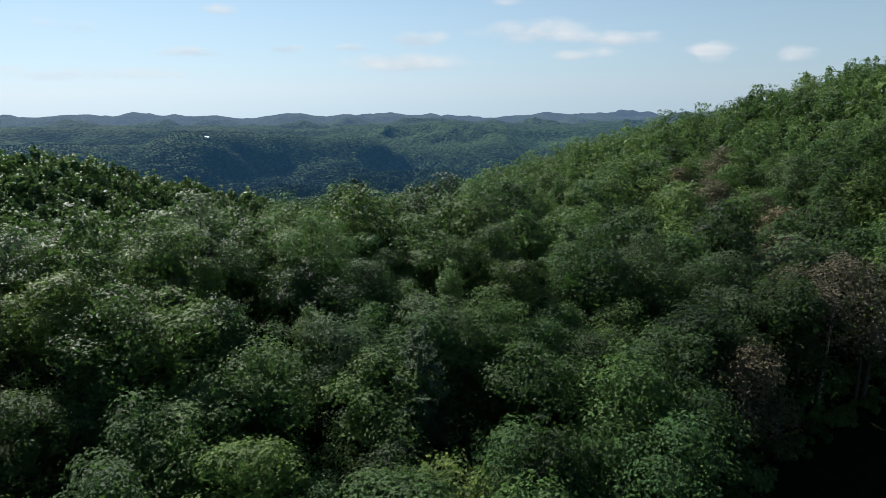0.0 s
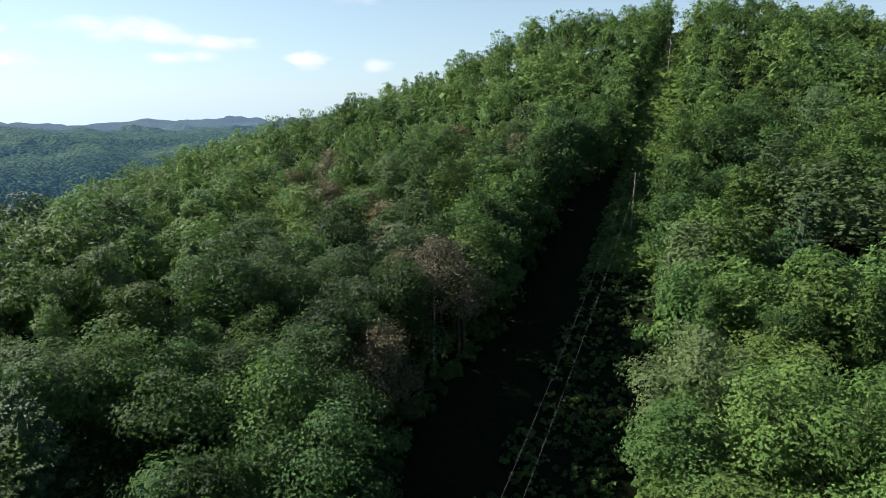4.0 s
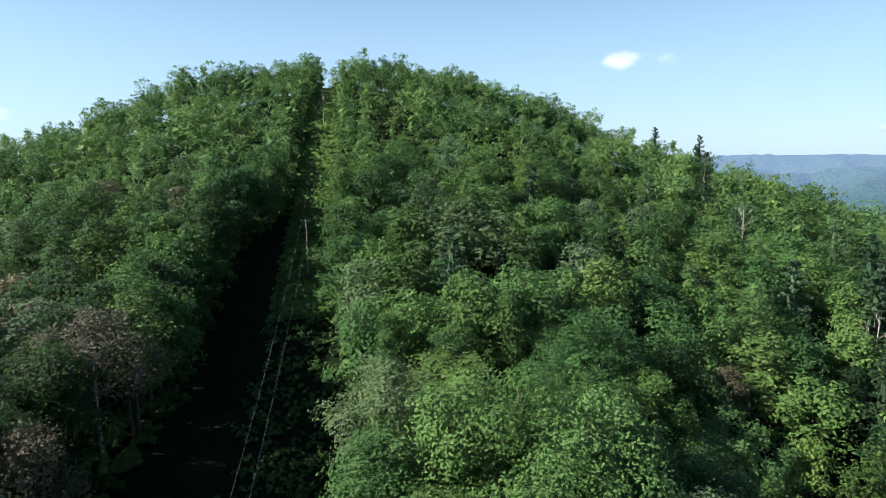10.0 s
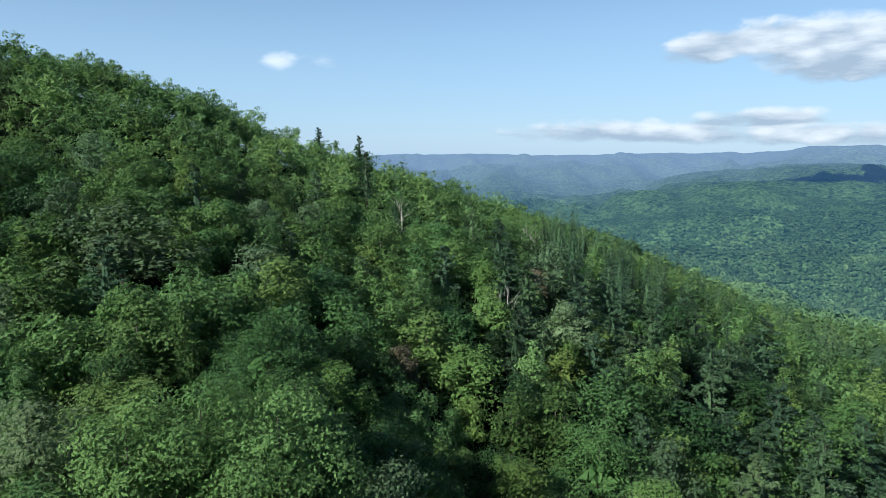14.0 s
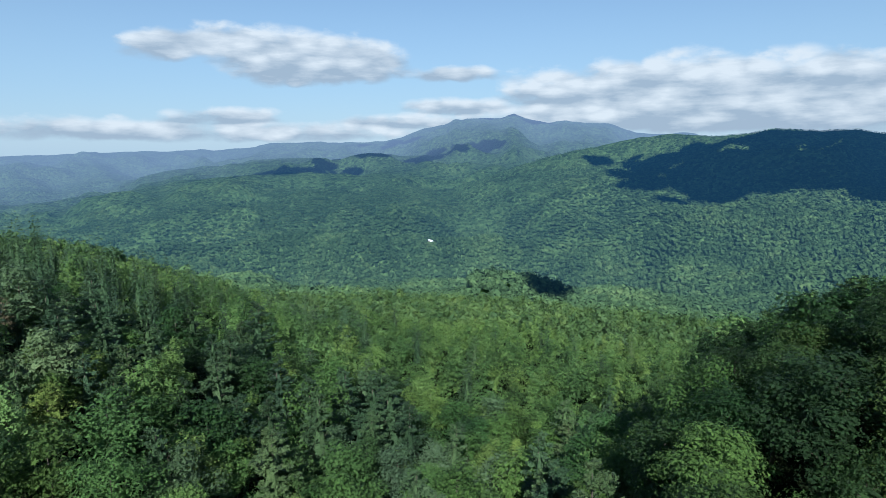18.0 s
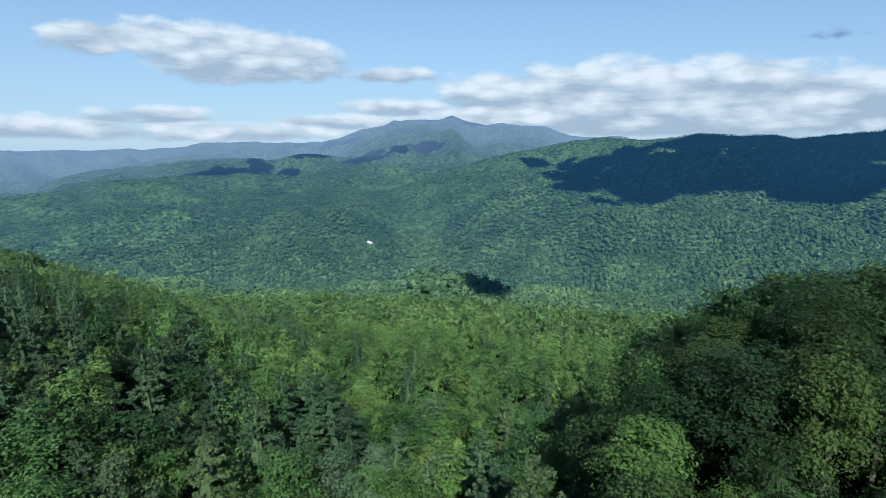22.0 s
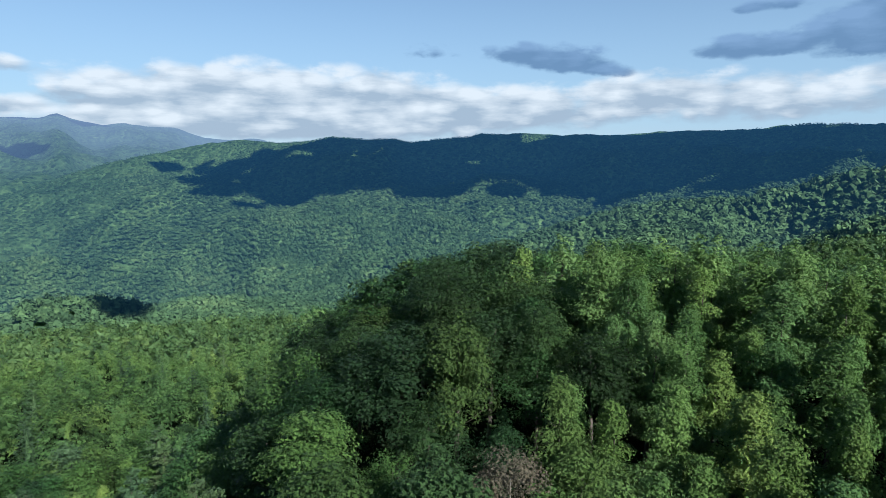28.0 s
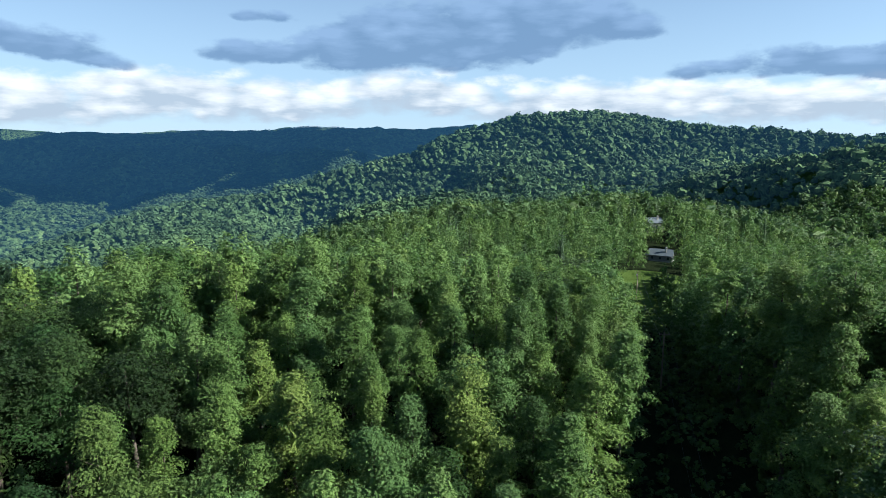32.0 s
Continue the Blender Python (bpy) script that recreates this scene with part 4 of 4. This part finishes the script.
def brush():
    """Low weeds and shrubs on the cleared strip."""
    rng = np.random.default_rng(37)
    out, tint = [], []
    for i in range(3000):
        s = rng.uniform(-225, 405)
        px, py = on_line(s, rng.uniform(-8, 8))
        if math.hypot(px, py) < 12:
            continue
        n = 36
        tri = broad_crown(rng, rng.uniform(.5, 1.3), rng.uniform(.5, 1.8), -.1, n, .38, .2, 5)
        out.append(tri + np.array([px, py, float(ground_z(np.array(px), np.array(py)))]))
        tint.append(np.full(n * 3, rng.uniform(.2, 1)))
    me = tri_mesh("brush", np.concatenate(out), FOREST)
    me.attributes.new("tint", "FLOAT", "POINT").data.foreach_set("value", np.concatenate(tint).astype(np.float32))
    tagged(new("brush", me), "low weeds and shrubs on the cleared power line strip", "brush", kind="stuff")


thicket()
brush()


# ---- the power line ----
def metal_material(name, col, rough_value):
    m = Nodes(name)
    p = m.add("ShaderNodeBsdfPrincipled", Base_Color=m.mix(m.noise(6, 3), col, tuple(c * .7 for c in col)), Roughness=rough_value, Metallic=0.8)
    return m.done(p.outputs[0])


WIRE = metal_material("dull aluminium wire", (0.14, 0.14, 0.145), 0.6)
STEEL = metal_material("galvanised steel", (0.4, 0.41, 0.42), 0.5)
GLAZE = bark_material("glazed porcelain", (0.25, 0.2, 0.18), (0.35, 0.3, 0.28))


def ground_at(x, y):
    return float(ground_z(np.array(float(x)), np.array(float(y))))


def box_bm(bm, cx, cy, cz, sx, sy, sz):
    made = bmesh.ops.create_cube(bm, size=1.0, matrix=Matrix.Translation((cx, cy, cz)) @ Matrix.Diagonal((sx, sy, sz, 1)))
    return made["verts"]


def bm_mesh(name, bm, mat):
    me = bpy.data.meshes.new(name)
    bm.to_mesh(me)
    bm.free()
    me.materials.append(mat)
    return me


def box_mesh(name, size, mat, bevel=0.02, at=(0, 0, 0)):
    bm = bmesh.new()
    box_bm(bm, *at, *size)
    if bevel:
        bmesh.ops.bevel(bm, geom=bm.edges[:], offset=bevel, segments=1, affect="EDGES")
    return bm_mesh(name, bm, mat)


POLES = [-241, -130, 12, 159, 270, 400]
POLE_HIGH = [11, 12.5, 12.5, 14.5, 13, 13]
TIPS = []


def utility_poles():
    for s, high in zip(POLES, POLE_HIGH):
        x, y = on_line(s)
        z = ground_at(x, y)
        root = new("utility_pole")
        root.matrix_basis = pose(x, y, z, 0, 0, -LINE_BEARING)
        part("shaft", tubes_mesh("pole_shaft", [([(0, 0, -1.2), (0, 0, high * .5), (0, 0, high)], [.19, .16, .12], 10)], POLE_WOOD), root)
        part("crossarm", box_mesh("crossarm", (2.2, .1, .13), POLE_WOOD, .015, (0, .14, high - .5)), root)
        for i, off in enumerate((-1.0, 1.0)):
            part("insulator", tubes_mesh("insulator", [([(off, .14, high - .44), (off, .14, high - .3), (off, .14, high - .2)], [.05, .08, .03], 8)], GLAZE), root)
        part("transformer", tubes_mesh("transformer_can", [([(.34, 0, high - 2.1), (.34, 0, high - 2.08), (.34, 0, high - 1.25), (.34, 0, high - 1.2)], [.02, .24, .24, .05], 12)], STEEL), root) if s in (-241, 270) else None
        tagged(root, "weathered wooden utility pole with a crossarm in the cleared strip", "pole", "poles of the power line", "thing")
        TIPS.append([Vector((*on_line(s, off), z + high - .2)) for off in (-1.0, 1.0)])


def wires():
    for i in range(2):
        pts = []
        for a, b in zip(TIPS, TIPS[1:]):
            span = (b[i] - a[i]).length
            for k in range(16):
                u = k / 16
                q = a[i].lerp(b[i], u)
                q.z -= 4 * u * (1 - u) * span * 0.022
                pts.append(q)
        pts.append(TIPS[-1][i])
        ob = new("power_line_wire", tubes_mesh("wire", [(pts, [.016] * len(pts), 4)], WIRE))
        tagged(ob, "thin grey power line wire strung between wooden poles", "wire", "wires of the power line", "thing")


utility_poles()
wires()


# ---- houses ----
def plain_material(name, a, b, roughness=0.8, scale=3.0, metal=0.0):
    m = Nodes(name)
    n = m.noise(scale, 6, 0.65)
    bump = m.add("ShaderNodeBump", Strength=0.3, Distance=0.02, Height=m.noise(scale * 6, 4))
    p = m.add("ShaderNodeBsdfPrincipled", Base_Color=m.mix(n, a, b), Roughness=roughness, Metallic=metal, Normal=bump.outputs[0])
    return m.done(p.outputs[0])


SIDING = plain_material("weathered painted siding", (0.1, 0.1, 0.098), (0.18, 0.18, 0.17))
ROOF = plain_material("blue-grey metal roofing", (0.04, 0.06, 0.07), (0.08, 0.1, 0.115), 0.8, 1.2, 0.0)
DARK_WOOD = plain_material("dark stained wood", (0.05, 0.035, 0.025), (0.1, 0.07, 0.05))
GLASS = plain_material("dark window glass", (0.02, 0.025, 0.03), (0.03, 0.035, 0.04), 0.08)
WHITE = plain_material("white painted boards", (0.7, 0.7, 0.68), (0.82, 0.82, 0.8))
TIN = plain_material("bright tin roofing", (0.6, 0.61, 0.62), (0.75, 0.76, 0.77), 0.5, 1.2)
STONE = plain_material("chimney stone", (0.2, 0.19, 0.17), (0.35, 0.33, 0.3))


def prism_mesh(name, profile, y0, y1, mat):
    """A closed profile in x and z, drawn out along y."""
    bm = bmesh.new()
    a = [bm.verts.new((x, y0, z)) for x, z in profile]
    b = [bm.verts.new((x, y1, z)) for x, z in profile]
    bm.faces.new(a)
    bm.faces.new(b[::-1])
    for i in range(len(a)):
        j = (i + 1) % len(a)
        bm.faces.new((a[j], a[i], b[i], b[j]))
    bmesh.ops.recalc_face_normals(bm, faces=bm.faces[:])
    return bm_mesh(name, bm, mat)


def house(name, label, bear, dist, turn, w, d, h, rise, windows=3, siding=None, roofing=None):
    siding, roofing = siding or SIDING, roofing or ROOF
    x, y = dist * math.sin(radians(bear)), dist * math.cos(radians(bear))
    root = new(name)
    root.matrix_basis = pose(x, y, ground_at(x, y), 0, 0, turn)
    part("foundation", box_mesh("foundation", (w + .2, d + .2, 1.6), STONE, .03, (0, 0, -.4)), root)
    part("wall", prism_mesh("house_wall", [(-w / 2, .4), (w / 2, .4), (w / 2, h), (0, h + rise - .05), (-w / 2, h)], -d / 2, d / 2, siding), root)
    over = .6
    k = rise / (w / 2)
    for side in (-1, 1):
        e = side * (w / 2 + over)
        part("roof_slope", prism_mesh("roof_slope", [(0, h + rise), (e, h - over * k), (e, h - over * k + .16), (0, h + rise + .16)], -d / 2 - .5, d / 2 + .5, roofing), root)
    part("chimney", box_mesh("chimney", (.9, .9, rise + 2.0), STONE, .04, (w * .22, d * .2, h + rise * .5 + .6)), root)
    for side in (-1, 1):
        for i in range(windows):
            wy = -d / 2 + d * (i + .5) / windows
            win = part("window", box_mesh("window_frame", (.12, 1.3, 1.5), siding, .02, (side * (w / 2 + .03), wy, h * .55)), root, "white framed window")
            part("pane", box_mesh("window_pane", (.06, 1.1, 1.3), GLASS, 0, (side * (w / 2 + .08), wy, h * .55)), win, "dark glass pane")
    for side in (-1, 1):
        for i in (-1, 1):
            win = part("window", box_mesh("window_frame", (1.3, .12, 1.5), siding, .02, (i * w * .28, side * (d / 2 + .03), h * .55)), root, "white framed window")
            part("pane", box_mesh("window_pane", (1.1, .06, 1.3), GLASS, 0, (i * w * .28, side * (d / 2 + .08), h * .55)), win, "dark glass pane")
        part("door", box_mesh("house_door", (1.0, .1, 2.1), DARK_WOOD, .02, (0, side * (d / 2 + .04), 1.45)), root, "dark wooden door")
    part("porch_roof", box_mesh("porch_roof", (w * .9, 2.4, .14), roofing, .03, (0, -d / 2 - 1.2, 2.9)), root)
    for i in (-1, 0, 1):
        part("porch_post", box_mesh("porch_post", (.14, .14, 2.5), siding, .01, (i * w * .42, -d / 2 - 2.2, 1.6)), root)
    part("porch_floor", box_mesh("porch_floor", (w * .9, 2.4, .2), DARK_WOOD, .02, (0, -d / 2 - 1.25, .3)), root)
    tagged(root, label, "house", kind="thing")
    return root


house("house", "grey sided house with a blue-grey metal roof among trees", 242.0, 342, 20, 8.5, 12, 3.4, 2.6)
house("house", "tall grey house with a grey metal roof behind trees", 241.1, 432, 65, 8.5, 11, 6.4, 2.8)
house("farmhouse", "small white farm building in the wooded valley", 140.0, 1690, 60, 8, 22, 3.2, 1.8, 4, WHITE, TIN)
house("hilltop_house", "pale hilltop house above the far woods", -20.7, 2340, 60, 9, 18, 4, 3, 4, WHITE, TIN)


# ---- single trees that stand out ----
def snag(bear, dist, high, seed, name="dead_tree", label="pale bare dead tree standing among green crowns"):
    rng = np.random.default_rng(seed)
    x, y = dist * math.sin(radians(bear)), dist * math.cos(radians(bear))
    root = new(name)
    root.matrix_basis = pose(x, y, ground_at(x, y), 0, 0, rng.uniform(0, 360))
    tubes = trunk_tubes(rng, high, .3, 12, 5.5, .45)
    part("trunk", tubes_mesh("dead_trunk", tubes[:1], PALE), root)
    for t in tubes[1:]:
        part("limb", tubes_mesh("dead_limb", [t], PALE), root)
        q = np.array(t[0][1])
        for i in range(2):
            e = q + (np.array(t[0][2]) - q) * .8 + rng.normal(0, .9, 3) + np.array([0, 0, .8])
            part("twig", tubes_mesh("dead_twig", [([q, (q + e) / 2 + rng.normal(0, .15, 3), e], [.05, .035, .012], 4)], PALE), root)
    tagged(root, label, "tree", "dead trees on the slopes", "thing")


for bear, dist, high, seed in ((102.9, 232, 24, 1), (103.6, 238, 21, 2), (101.2, 150, 23, 3), (91.3, 205, 24, 8)):
    snag(bear, dist, high, seed)


def lone_pine(bear, dist, high, seed):
    rng = np.random.default_rng(seed)
    x, y = dist * math.sin(radians(bear)), dist * math.cos(radians(bear))
    root = tree_model("pine_tree", "tall dark pine rising above the hill's skyline", "tree",
                      pine_crown(rng, 4.2, high * .62, high * .38, 1600, .42), NEEDLE, trunk_tubes(rng, high * .98, .28, 8, 3.0, .35))
    root.matrix_basis = pose(x, y, ground_at(x, y), 0, 0, 40 * seed)


for bear, dist, high, seed in ((87.4, 322, 29, 1), (83.8, 330, 27, 2), (88.0, 250, 30, 3), (122, 180, 27, 4)):
    lone_pine(bear, dist, high, seed)
